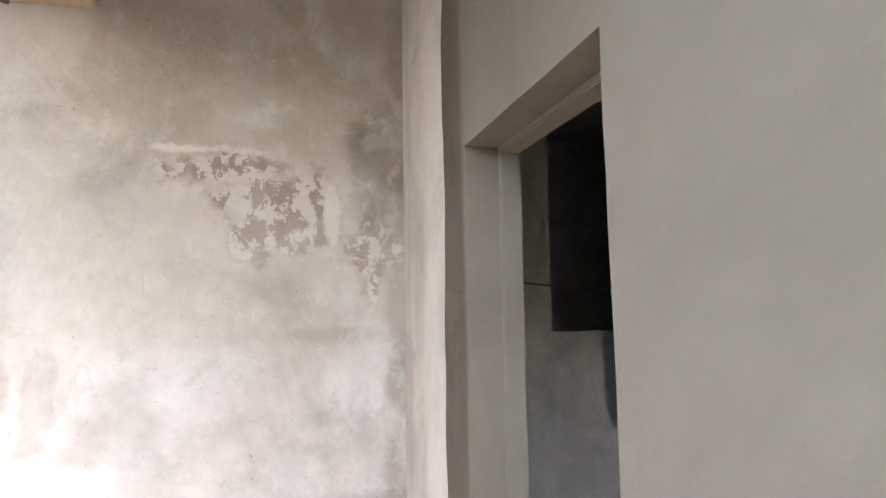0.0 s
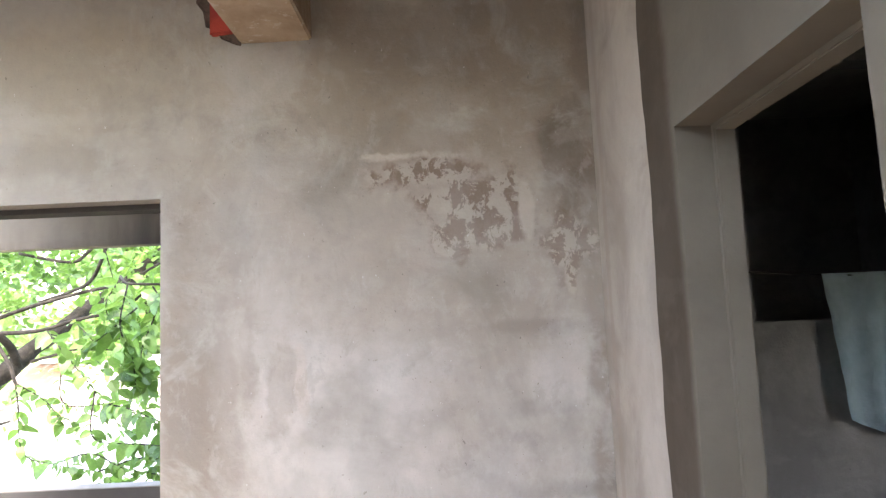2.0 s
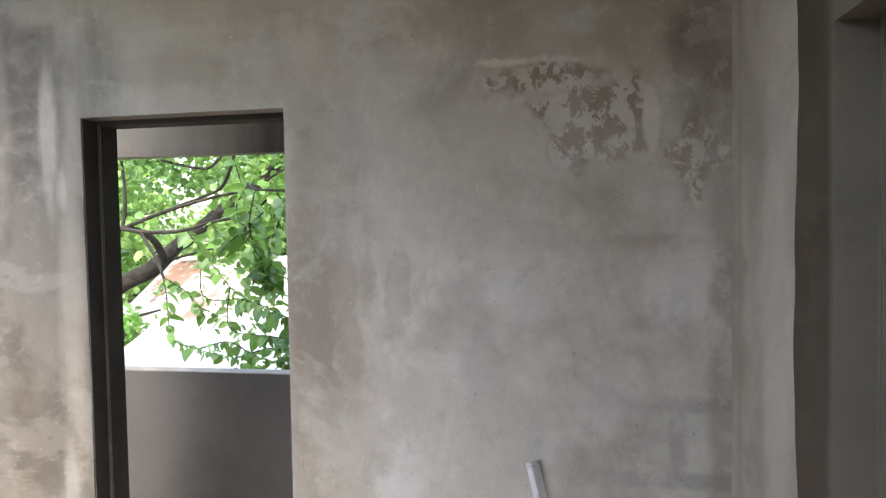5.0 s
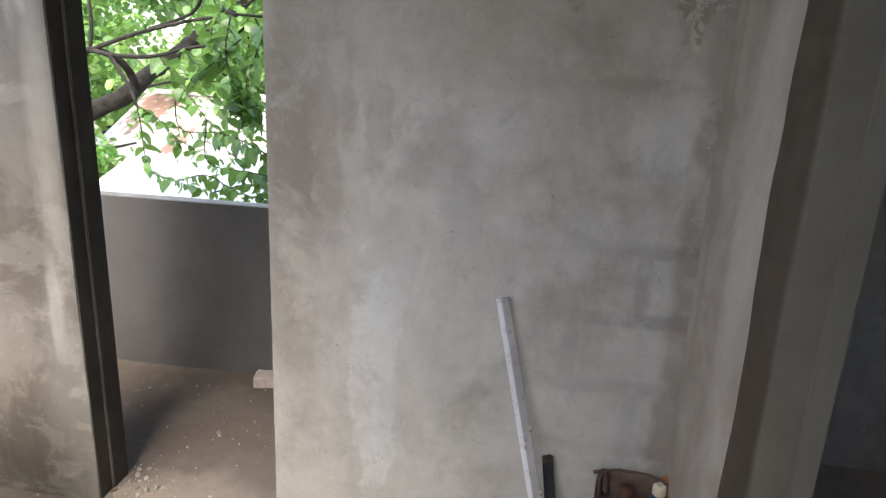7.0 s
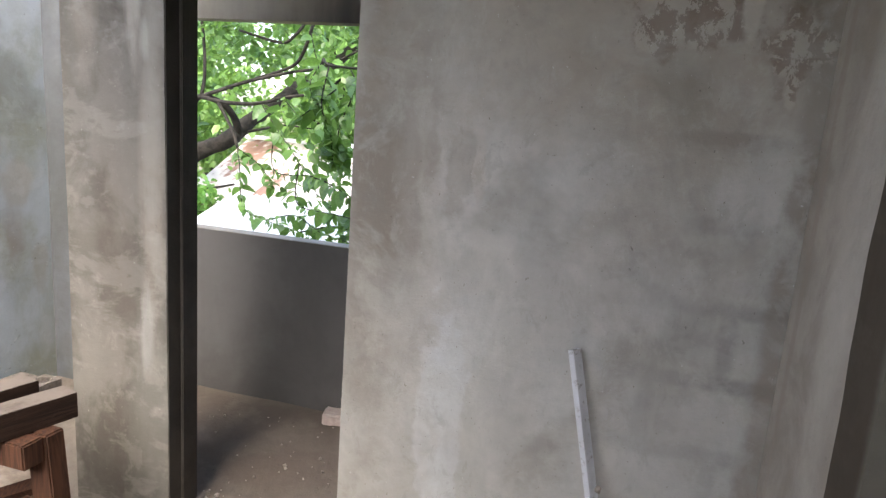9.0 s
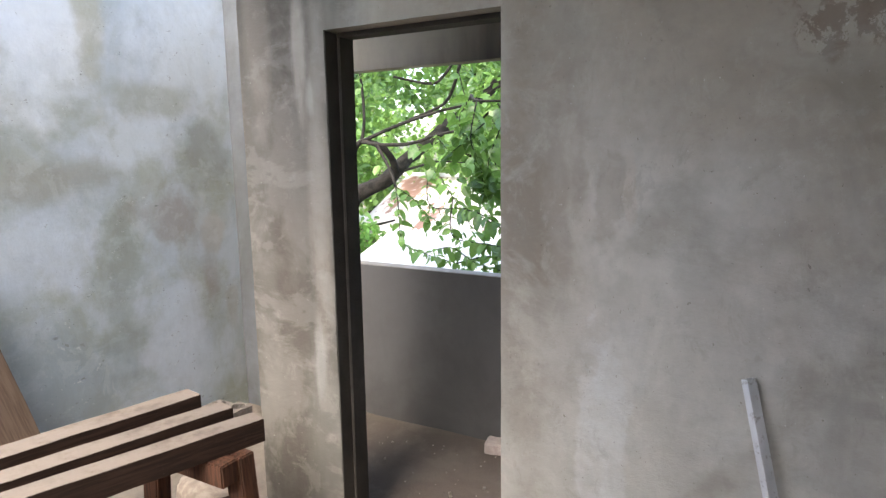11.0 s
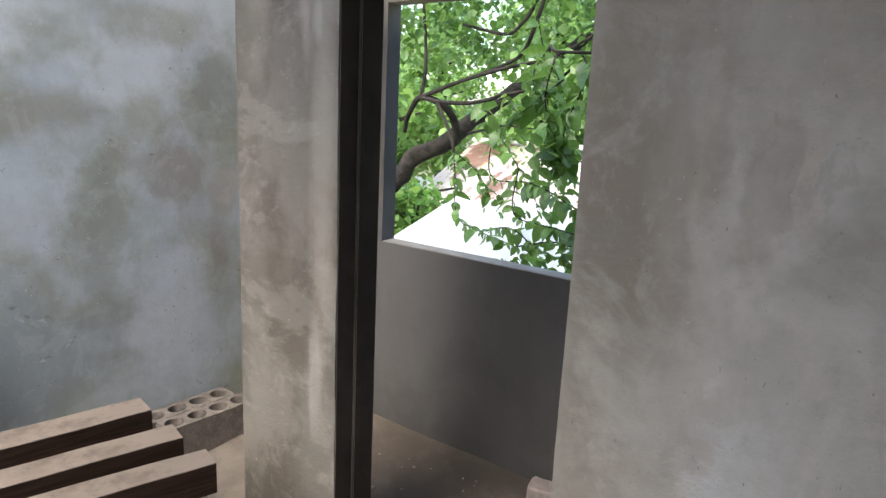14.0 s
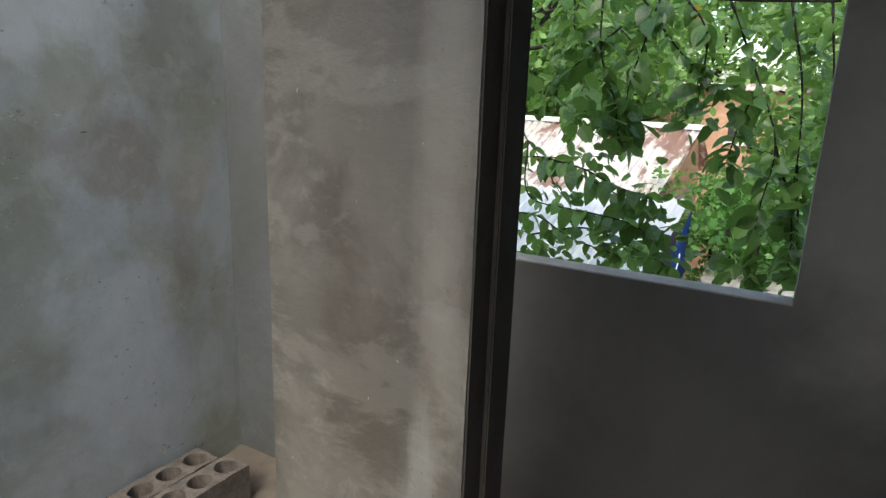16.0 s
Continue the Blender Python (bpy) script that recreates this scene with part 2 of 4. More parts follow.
        colour = m.mix(m.math("MULTIPLY", ground, 0.85), colour, (0.19, 0.135, 0.10))
        colour = m.mix(m.math("MULTIPLY", m.math("MULTIPLY", ground, edge), 0.9), colour, (0.44, 0.385, 0.325))
        band = m.blob((-0.11, 1.7, 2.200), (0.15, 1, 0.010), 3.0, 0.7, 16, 2.0)
        colour = m.mix(m.math("MULTIPLY", band, 0.7), colour, (0.56, 0.49, 0.42))
        column = m.blob((0.275, 1.7, 2.02), (0.024, 1, 0.09), 0.35, 0.25, 20, 5.0)
        colour = m.mix(m.math("MULTIPLY", column, 0.85), colour, (0.50, 0.44, 0.37))
        # small chips and pale scratches of the trowel
        chips = m.step(m.noise(52, 3, 0.55, stretch=(1.6, 1, 1), shift=(1, 3, 2)), 0.715, 0.745, 0.0, 0.6)
        colour = m.mix(chips, colour, (0.15, 0.125, 0.10))
        nicks = m.step(m.noise(47, 3, 0.6, stretch=(1.5, 1, 0.9), shift=(5, 1, 8)), 0.71, 0.735, 0.0, 0.55)
        colour = m.mix(nicks, colour, (0.66, 0.63, 0.58))
        return colour

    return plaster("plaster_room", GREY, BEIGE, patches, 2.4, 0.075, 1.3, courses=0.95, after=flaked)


def wall_left_material():
    blue, olive, white, brown = (0.45, 0.50, 0.54), (0.345, 0.36, 0.305), (0.78, 0.81, 0.85), (0.30, 0.265, 0.23)
    patches = [
        ((-2.96, 1.40, 2.25), (1, 0.24, 0.40), white, 0.8, 1.6, 0.42),
        ((-2.96, 2.25, 2.25), (1, 0.34, 0.36), (0.62, 0.665, 0.71), 0.8, 1.6, 0.42),
        ((-2.96, 1.66, 2.35), (1, 0.07, 0.42), (0.40, 0.39, 0.31), 0.8, 1.1, 0.35),
        ((-2.96, 1.95, 1.92), (1, 0.22, 0.10), (0.33, 0.335, 0.275), 0.8, 1.1, 0.4),
        ((-2.96, 2.25, 1.66), (1, 0.20, 0.16), (0.24, 0.25, 0.215), 0.85, 1.8, 0.42),
        ((-2.96, 1.84, 1.72), (1, 0.22, 0.13), (0.60, 0.645, 0.70), 0.9, 1.7, 0.42),
        ((-2.96, 1.40, 1.55), (1, 0.36, 0.09), (0.31, 0.30, 0.25), 0.8, 1.3, 0.35),
        ((-2.96, 1.36, 1.20), (1, 0.22, 0.19), (0.57, 0.615, 0.68), 0.9, 1.7, 0.42),
        ((-2.96, 2.00, 1.30), (1, 0.18, 0.16), brown, 0.8, 1.9, 0.42),
        ((-2.96, 2.28, 1.18), (1, 0.07, 0.10), (0.41, 0.385, 0.34), 0.8, 1.3, 0.3),
        ((-2.96, 2.26, 0.95), (1, 0.06, 0.14), brown, 0.7, 1.3, 0.4),
        ((-2.96, 1.72, 0.90), (1, 0.12, 0.45), (0.26, 0.275, 0.225), 0.8, 1.9, 0.42),
        ((-2.96, 2.00, 0.66), (1, 0.22, 0.26), (0.56, 0.605, 0.66), 0.85, 1.8, 0.42),
        ((-2.96, 2.40, 0.74), (1, 0.05, 0.12), (0.37, 0.355, 0.31), 0.8, 1.4, 0.3),
        ((-2.96, 2.43, 0.35), (1, 0.05, 0.12), (0.50, 0.53, 0.56), 0.7, 1.5, 0.35),
        ((-2.96, 1.30, 0.55), (1, 0.30, 0.30), (0.28, 0.325, 0.335), 0.75, 1.7, 0.42),
        ((-2.95, 2.09, 0.43), (1, 0.003, 0.006), (0.10, 0.10, 0.10), 0.6, 3.0, 0.5),
        ((-2.95, 1.93, 1.38), (1, 0.016, 0.005), (0.07, 0.06, 0.05), 0.9, 3.0, 0.2),
        ((-2.95, 1.35, 0.81), (1, 0.012, 0.006), (0.09, 0.09, 0.08), 0.7, 3.5, 0.6),
    ]
    def chipped(m, old):
        """Small chips and pale trowel strokes."""
        where = m.step(m.noise(3.0, 4, 0.6, shift=(2, 5, 1)), 0.46, 0.60)
        chips = m.step(m.noise(34, 3, 0.55, stretch=(1, 1, 1.4), shift=(1, 3, 2)), 0.665, 0.70, 0.0, 0.6)
        colour = m.mix(m.math("MULTIPLY", where, chips), old, (0.17, 0.165, 0.14))
        rims = m.step(m.noise(34, 3, 0.55, stretch=(1, 1, 1.4), shift=(1, 3.02, 2.015)), 0.665, 0.70, 0.0, 0.5)
        colour = m.mix(m.math("MULTIPLY", where, m.math("SUBTRACT", rims, chips, True)), colour, (0.66, 0.67, 0.66))
        stroke = m.noise(5.5, 8, 0.66, warp=0.5, shift=(7, 2, 4))
        return m.mix(m.step(stroke, 0.545, 0.60, 0.0, 0.16), colour, (0.62, 0.64, 0.64))

    patches = [(c, size, tint, k * 0.85, wobble * 0.85, soft * 1.25) for c, size, tint, k, wobble, soft in patches]
    return plaster("plaster_weathered", blue, olive, patches, 2.0, 0.05, 6.0, after=chipped)


def simple(name, a, b, scale=6.0, rough=0.8, depth=0.002, stretch=None, metal=0.0, spec=0.3, fleck=None, low=0.35, high=0.65):
    m = Nodes(name)
    colour = m.mix(m.step(m.noise(scale, 6, 0.62, stretch, 0.4), low, high), a, b)
    if fleck:
        colour = m.mix(m.step(m.noise(scale * 5, 5, 0.7), 0.56, 0.66, 0, 0.8), colour, fleck)
    h = m.noise(scale * 7, 5, 0.65, stretch)
    return m.finish(colour, rough, h, depth, metal, spec)


def wood(name, a, b, dust=None, along=(6, 0.35, 6)):
    """Sawn timber with grain along one of the object's own axes, cement dust on its upper faces."""
    m = Nodes(name)
    grain = m.noise(14, 6, 0.6, stretch=along, warp=0.6)
    colour = m.mix(m.step(grain, 0.36, 0.66), a, b)
    if dust:
        k = m.step(m.noise(7, 6, 0.68), 0.30, 0.52, 0.55, 0.97)
        normal = m.nt.nodes.new("ShaderNodeNewGeometry").outputs["Normal"]
        sep = m.nt.nodes.new("ShaderNodeSeparateXYZ")
        m.put(sep.inputs[0], normal)
        k = m.math("MULTIPLY", k, m.step(sep.outputs[2], 0.75, 0.95))
        colour = m.mix(k, colour, dust)
        colour = m.mix(m.step(m.noise(30, 4, 0.7), 0.62, 0.70, 0, 0.6), colour, (0.05, 0.035, 0.03))
    return m.finish(colour, 0.85, grain, 0.0018, spec=0.25)


def leaf_material(name, dark, light, gloss=0.30):
    m = Nodes(name)
    k = m.math("FRACT", m.math("ADD", m.random(), m.island()))
    colour = m.mix(k, dark, light)
    colour = m.mix(m.step(m.noise(60, 3), 0.4, 0.7, 0, 0.3), colour, tuple(c * 1.5 for c in light))
    m.finish(colour, gloss, spec=0.5)
    trans = m.nt.nodes.new("ShaderNodeBsdfTranslucent")
    m.put(trans.inputs[0], m.mix(0.5, colour, (light[0] * 1.9, light[1] * 1.7, light[2] * 1.2)))
    blend = m.nt.nodes.new("ShaderNodeMixShader")
    blend.inputs[0].default_value = 0.42
    out = m.nt.nodes["Material Output"]
    m.nt.links.new(m.bsdf.outputs[0], blend.inputs[1])
    m.nt.links.new(trans.outputs[0], blend.inputs[2])
    m.nt.links.new(blend.outputs[0], out.inputs[0])
    return m.mat


def roof_material(name, sheet, rust, amount):
    m = Nodes(name)
    band = m.noise(1.1, 4, 0.6, stretch=(1.4, 0.12, 1))
    fine = m.noise(9, 6, 0.7, stretch=(1.0, 0.12, 1))
    k = m.step(m.math("ADD", m.math("MULTIPLY", band, 0.7), m.math("MULTIPLY", fine, 0.3)), amount, amount + 0.06)
    colour = m.mix(k, sheet, m.mix(fine, rust, tuple(c * 0.5 for c in rust)))
    return m.finish(colour, 0.6, fine, 0.002, spec=0.3)


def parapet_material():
    # paler patches paint in the light at the right, lintel and left
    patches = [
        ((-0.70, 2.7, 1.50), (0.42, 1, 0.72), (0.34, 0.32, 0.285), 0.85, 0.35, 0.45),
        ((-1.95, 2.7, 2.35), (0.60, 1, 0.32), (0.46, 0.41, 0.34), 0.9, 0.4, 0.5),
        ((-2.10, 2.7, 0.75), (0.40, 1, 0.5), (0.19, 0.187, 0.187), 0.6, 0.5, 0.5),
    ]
    return plaster("plaster_balcony", (0.112, 0.108, 0.106), (0.096, 0.092, 0.090), patches, 1.6, 0.022, 3.0, depth=0.0007)


M_WALL = wall_a_material()
M_LEFT = wall_left_material()
M_PARAPET = parapet_material()
# darker copy of the weathered plaster, offsets the light this return wall catches
M_SHAFT_TONED = plaster("plaster_shaft_toned", (0.15, 0.158, 0.168), (0.125, 0.13, 0.128), (), 2.0, 0.06, 6.4)
# doorway reveals: their lack of light is put into this dark colour
M_JAMB_SHADE = plaster("plaster_reveal_shade", (0.085, 0.078, 0.07), (0.06, 0.055, 0.05), (), 3.0, 0.06, 8.0)
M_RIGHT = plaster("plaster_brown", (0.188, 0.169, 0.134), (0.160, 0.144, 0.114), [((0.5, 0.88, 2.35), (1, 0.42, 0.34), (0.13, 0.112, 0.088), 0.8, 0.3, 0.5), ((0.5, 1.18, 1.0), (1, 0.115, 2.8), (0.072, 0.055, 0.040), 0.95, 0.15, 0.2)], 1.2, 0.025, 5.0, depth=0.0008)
M_SILL = simple("cement_sill", (0.36, 0.335, 0.30), (0.28, 0.26, 0.23), 9, 0.9, 0.002)
M_STRIP = plaster("plaster_skim", (0.31, 0.268, 0.222), (0.42, 0.37, 0.315), [((0.5, 1.33, 1.4), (1, 0.08, 0.7), (0.50, 0.455, 0.40), 0.6, 0.7, 0.6), ((0.5, 1.62, 1.6), (1, 0.02, 1.0), (0.33, 0.27, 0.22), 0.6, 0.7, 0.4)], 3.0, 0.05, 2.0)
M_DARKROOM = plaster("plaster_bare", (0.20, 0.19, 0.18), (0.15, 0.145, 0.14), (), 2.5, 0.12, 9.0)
# balcony end darkened in colour to offset the light that reaches it
M_FLOOR = plaster("floor_screed", (0.165, 0.142, 0.12), (0.205, 0.178, 0.15), [((-1.4, 2.35, 0), (1.0, 0.55, 1), (0.125, 0.102, 0.085), 0.9, 0.6, 0.5), ((-1.25, 2.3, 0), (0.4, 0.25, 1), (0.15, 0.12, 0.10), 0.6, 0.9, 0.5), ((-1.3, 1.8, 0), (0.4, 0.12, 1), (0.33, 0.28, 0.235), 0.6, 0.8, 0.5)], 4.0, 0.09, 4.0, depth=0.004)
M_SLAB = plaster("concrete_soffit", (0.34, 0.32, 0.29), (0.28, 0.26, 0.235), (), 2.0, 0.08, 7.0)
M_CONCRETE = simple("block_concrete", (0.22, 0.193, 0.17), (0.15, 0.13, 0.115), 30, 0.95, 0.004, fleck=(0.33, 0.30, 0.27))
# shade inside the broken plaster, given as a dark colour
M_HOLE_SHADE = simple("hole_shade", (0.15, 0.105, 0.08), (0.08, 0.06, 0.048), 25, 0.95, 0.003)
# dark brown base, pushed near black to include shade on the plank sides
M_PLANK = wood("plank_timber", (0.02, 0.011, 0.008), (0.038, 0.021, 0.015), (0.205, 0.172, 0.148))
M_LEG = wood("leg_timber", (0.095, 0.042, 0.025), (0.045, 0.022, 0.015), None, (6, 6, 0.35))
M_BOARD = wood("board_timber", (0.20, 0.14, 0.10), (0.14, 0.095, 0.068), None, (6, 6, 0.35))
M_POST = wood("post_timber", (0.13, 0.095, 0.07), (0.20, 0.15, 0.11), None, (6, 6, 0.35))
M_BEAM = simple("beam_formwork", (0.50, 0.39, 0.275), (0.37, 0.27, 0.18), 5, 0.9, 0.004, fleck=(0.56, 0.48, 0.385))
M_BRICK = simple("red_clay", (0.48, 0.07, 0.045), (0.36, 0.05, 0.035), 18, 0.9, 0.003)
M_RUBBLE = simple("mortar_rubble", (0.40, 0.36, 0.31), (0.24, 0.21, 0.18), 18, 0.95, 0.005)
M_PALEBRICK = simple("pale_brick", (0.58, 0.50, 0.46), (0.46, 0.38, 0.34), 16, 0.92, 0.004)
M_ALU = simple("aluminium_bar", (0.66, 0.67, 0.70), (0.52, 0.53, 0.55), 7, 0.5, 0.001, stretch=(1, 1, 0.4), spec=0.5, fleck=(0.30, 0.28, 0.27))
M_BLACK = simple("black_steel", (0.028, 0.03, 0.036), (0.05, 0.05, 0.055), 12, 0.55, 0.001)
M_BAG = simple("canvas_brown", (0.20, 0.15, 0.12), (0.14, 0.10, 0.08), 22, 0.9, 0.002)
M_TRIM = simple("leather_dark", (0.07, 0.045, 0.035), (0.10, 0.065, 0.05), 20, 0.7, 0.002)
M_PINK = simple("pink_plastic", (0.62, 0.20, 0.17), (0.52, 0.15, 0.13), 10, 0.5, 0.001)
M_ORANGE = simple("orange_plastic", (0.50, 0.16, 0.07), (0.40, 0.12, 0.06), 10, 0.5, 0.001)
M_CREAM = simple("cream_plastic", (0.62, 0.55, 0.40), (0.55, 0.47, 0.33), 12, 0.45, 0.001)
M_NAVY = simple("navy_label", (0.025, 0.05, 0.09), (0.035, 0.07, 0.12), 10, 0.5, 0.001)
M_SACK = simple("paper_sack", (0.34, 0.29, 0.245), (0.22, 0.18, 0.15), 12, 0.9, 0.004)
M_CLOTH = simple("blue_cloth", (0.50, 0.62, 0.68), (0.42, 0.54, 0.60), 9, 0.9, 0.003)
M_ROPE = simple("rope", (0.03, 0.027, 0.022), (0.02, 0.018, 0.015), 30, 0.9, 0.001)
M_BARK = simple("bark", (0.012, 0.010, 0.008), (0.034, 0.029, 0.024), 14, 0.92, 0.012, stretch=(1, 1, 1))
M_LEAF = leaf_material("leaf_near", (0.016, 0.052, 0.016), (0.13, 0.25, 0.06), 0.38)
M_CROWN = leaf_material("leaf_far", (0.03, 0.085, 0.02), (0.20, 0.34, 0.09), 0.45)
M_BUSH = leaf_material("leaf_bush", (0.025, 0.085, 0.02), (0.13, 0.28, 0.06), 0.5)
M_YELLOW = leaf_material("leaf_yellow", (0.50, 0.26, 0.03), (0.60, 0.36, 0.05))
M_SHEET = roof_material("sheet_pale", (0.87, 0.87, 0.86), (0.52, 0.34, 0.27), 0.66)
M_RUST = roof_material("sheet_rusty", (0.80, 0.75, 0.71), (0.54, 0.34, 0.27), 0.50)
M_CAP = simple("ridge_white", (0.78, 0.78, 0.77), (0.70, 0.70, 0.69), 6, 0.6, 0.001)
M_BLUE = simple("blue_tarp", (0.02, 0.07, 0.30), (0.03, 0.09, 0.36), 5, 0.6, 0.003)
M_HOUSE = plaster("house_render", (0.42, 0.36, 0.30), (0.36, 0.30, 0.25), (), 1.5, 0.1, 2.5)
M_TERRA = plaster("house_terracotta", (0.58, 0.36, 0.25), (0.50, 0.29, 0.19), (), 1.0, 0.08, 2.9)
M_GLASS = simple("window_dark", (0.03, 0.035, 0.04), (0.05, 0.05, 0.055), 3, 0.2, 0.0, spec=0.5)
M_GROUND = simple("earth_ground", (0.20, 0.15, 0.105), (0.09, 0.12, 0.05), 0.8, 0.95, 0.02, fleck=(0.26, 0.21, 0.16))
M_WHITE = simple("white_plastic", (0.72, 0.74, 0.76), (0.62, 0.64, 0.67), 5, 0.5, 0.001)
M_TANK = simple("blue_plastic", (0.06, 0.22, 0.45), (0.05, 0.18, 0.38), 5, 0.5, 0.001)


# ---- mesh helpers ----
def mesh_of(bm, name, mat, smooth=False):
    me = bpy.data.meshes.new(name)
    bm.normal_update()
    bm.to_mesh(me)
    bm.free()
    me.materials.append(mat)
    if smooth:
        me.polygons.foreach_set("use_smooth", [True] * len(me.polygons))
    return me


def part(name, bm, mat, parent=None, label="", smooth=False):
    ob = new(name, mesh_of(bm, name, mat, smooth))
    if parent:
        ob.parent = parent
    if label:
        ob["label"] = label
    return ob


def thing(name, at=(0, 0, 0), label="", category="", group="", turn=0):
    ob = new(name)
    ob.empty_display_size = 0.1
    ob.matrix_world = pose(*at, 0, 0, turn)
    return tagged(ob, label, category, group)


def box(bm, low, high, m=None, bevel=0.0):
    """Adds a box, with small bevels, to bm."""
    tmp = bmesh.new()
    bmesh.ops.create_cube(tmp, size=1)
    c = [(a + b) / 2 for a, b in zip(low, high)]
    s = [b - a for a, b in zip(low, high)]
    for v in tmp.verts:
        v.co = Vector([c[i] + v.co[i] * s[i] for i in range(3)])
    if bevel:
        bmesh.ops.bevel(tmp, geom=tmp.edges[:], offset=bevel, segments=2, affect="EDGES")
    if m is not None:
        bmesh.ops.transform(tmp, matrix=m, verts=tmp.verts[:])
    join(bm, tmp)
    return bm


def join(bm, tmp):
    index = {}
    for v in tmp.verts:
        index[v] = bm.verts.new(v.co)
    for f in tmp.faces:
        bm.faces.new([index[v] for v in f.verts])
    tmp.free()


def roughen(bm, amount, scale, seed=0.0):
    for v in bm.verts:
        v.co += noise.noise_vector(v.co * scale + Vector((seed, seed, seed))) * amount
    return bm


def tube(bm, points, radii, sides=8, wob=0.0):
    """A bent, tapered stem through points."""
    pts = [Vector(p) for p in points]
    rings = []
    for i, p in enumerate(pts):
        d = (pts[min(i + 1, len(pts) - 1)] - pts[max(i - 1, 0)]).normalized()
        side = d.cross(Vector((0, 0, 1)) if abs(d.z) < 0.9 else Vector((1, 0, 0))).normalized()
        up = side.cross(d)
        r = radii[i] if isinstance(radii, (list, tuple)) else radii
        ring = []
        for k in range(sides):
            a = 2 * math.pi * k / sides
            q = p + (side * math.cos(a) + up * math.sin(a)) * r
            if wob:
                q += noise.noise_vector(q * 9) * r * wob
            ring.append(bm.verts.new(q))
        rings.append(ring)
    for a, b in zip(rings, rings[1:]):
        for k in range(sides):
            bm.faces.new((a[k], a[(k + 1) % sides], b[(k + 1) % sides], b[k]))
    bm.faces.new(rings[0][::-1])
    bm.faces.new(rings[-1])
    return bm


def smooth_line(points, steps=5):
    """Catmull-Rom through points."""
    p = [Vector(q) for q in points]
    p = [p[0] * 2 - p[1]] + p + [p[-1] * 2 - p[-2]]
    out = []
    for i in range(1, len(p) - 2):
        for s in range(steps):
            t = s / steps
            out.append(0.5 * (2 * p[i] + (p[i + 1] - p[i - 1]) * t + (2 * p[i - 1] - 5 * p[i] + 4 * p[i + 1] - p[i + 2]) * t * t + (3 * p[i] - p[i - 1] - 3 * p[i + 1] + p[i + 2]) * t ** 3))
    return out + [p[-2]]


def cells(a, b, keep, size=0.06):
    """Even steps from a to b that also meet every value in keep."""
    marks = sorted({a, b, *[k for k in keep if a < k < b]})
    out = [a]
    for u, v in zip(marks, marks[1:]):
        n = max(1, round((v - u) / size))
        out += [u + (v - u) * (i + 1) / n for i in range(n)]
    return out


def slab(u0, u1, w0, w1, holes, d0, d1, axis, wave=0.003, size=0.06):
    """A wall of thickness d0..d1 over u (x or y) and w (z), with holes (u0, u1, w0, w1) cut through it; both faces a little uneven."""
    us = cells(u0, u1, [h[0] for h in holes] + [h[1] for h in holes], size)
    ws = cells(w0, w1, [h[2] for h in holes] + [h[3] for h in holes], size)
    solid = {}
    for i in range(len(us) - 1):
        for j in range(len(ws) - 1):
            u, w = (us[i] + us[i + 1]) / 2, (ws[j] + ws[j + 1]) / 2
            solid[i, j] = not any(h[0] < u < h[1] and h[2] < w < h[3] for h in holes)
    bm, made = bmesh.new(), {}

    def vert(i, j, k):
        if (i, j, k) not in made:
            u, w, d = us[i], ws[j], (d0, d1)[k]
            n = noise.noise_vector(Vector((u * 3.1, d * 4, w * 3.1))) * wave
            n2 = noise.noise_vector(Vector((u * 11, d * 4, w * 11))) * wave * 0.5
            rim = i in (0, len(us) - 1) or j in (0, len(ws) - 1)
            du, dw, dd = (0, 0, n[2] + n2[2]) if rim else (n2[0], n2[1] * 0.4, n[2] + n2[2])
            made[i, j, k] = bm.verts.new((u + du, d + dd, w + dw) if axis == "x" else (d + dd, u + du, w + dw))
        return made[i, j, k]

    for (i, j), on in solid.items():
        if not on:
            continue
        bm.faces.new([vert(a, b, 0) for a, b in ((i, j), (i + 1, j), (i + 1, j + 1), (i, j + 1))])
        bm.faces.new([vert(a, b, 1) for a, b in ((i, j), (i, j + 1), (i + 1, j + 1), (i + 1, j))])
        for di, dj, p, q in ((-1, 0, (i, j), (i, j + 1)), (1, 0, (i + 1, j), (i + 1, j + 1)), (0, -1, (i, j), (i + 1, j)), (0, 1, (i, j + 1), (i + 1, j + 1))):
            if not solid.get((i + di, j + dj), False):
                bm.faces.new((vert(*p, 0), vert(*q, 0), vert(*q, 1), vert(*p, 1)))
    bmesh.ops.recalc_face_normals(bm, faces=bm.faces[:])
    return bm


def structure(name, bm, mat, label="", smooth=False):
    return tagged(part(name, bm, mat, None, label, smooth), kind="structure")


# ---- floor ----
def floor_height(x, y):
    k = min(1, max(0, (y - 1.55) / 1.1))
    rise = 0.085 * k * k * (3 - 2 * k)
    n = noise.fractal(Vector((x * 2.2, y * 2.2, 0.3)), 1.0, 2.0, 4) * 0.006
    heap = 0.018 * math.exp(-(((x + 1.45) / 0.22) ** 2 + ((y - 1.80) / 0.10) ** 2)) + 0.012 * math.exp(-(((x + 1.8) / 0.4) ** 2 + ((y - 1.62) / 0.07) ** 2))
    return rise + n + heap


def build_floor():
    bm = bmesh.new()
    nx, ny = 96, 120
    x0, x1, y0, y1 = -3.1, 2.9, -3.4, 2.78
    grid = [[bm.verts.new((x0 + (x1 - x0) * i / nx, y0 + (y1 - y0) * j / ny, 0)) for i in range(nx + 1)] for j in range(ny + 1)]
    for row in grid:
        for v in row:
            v.co.z = floor_height(v.co.x, v.co.y)
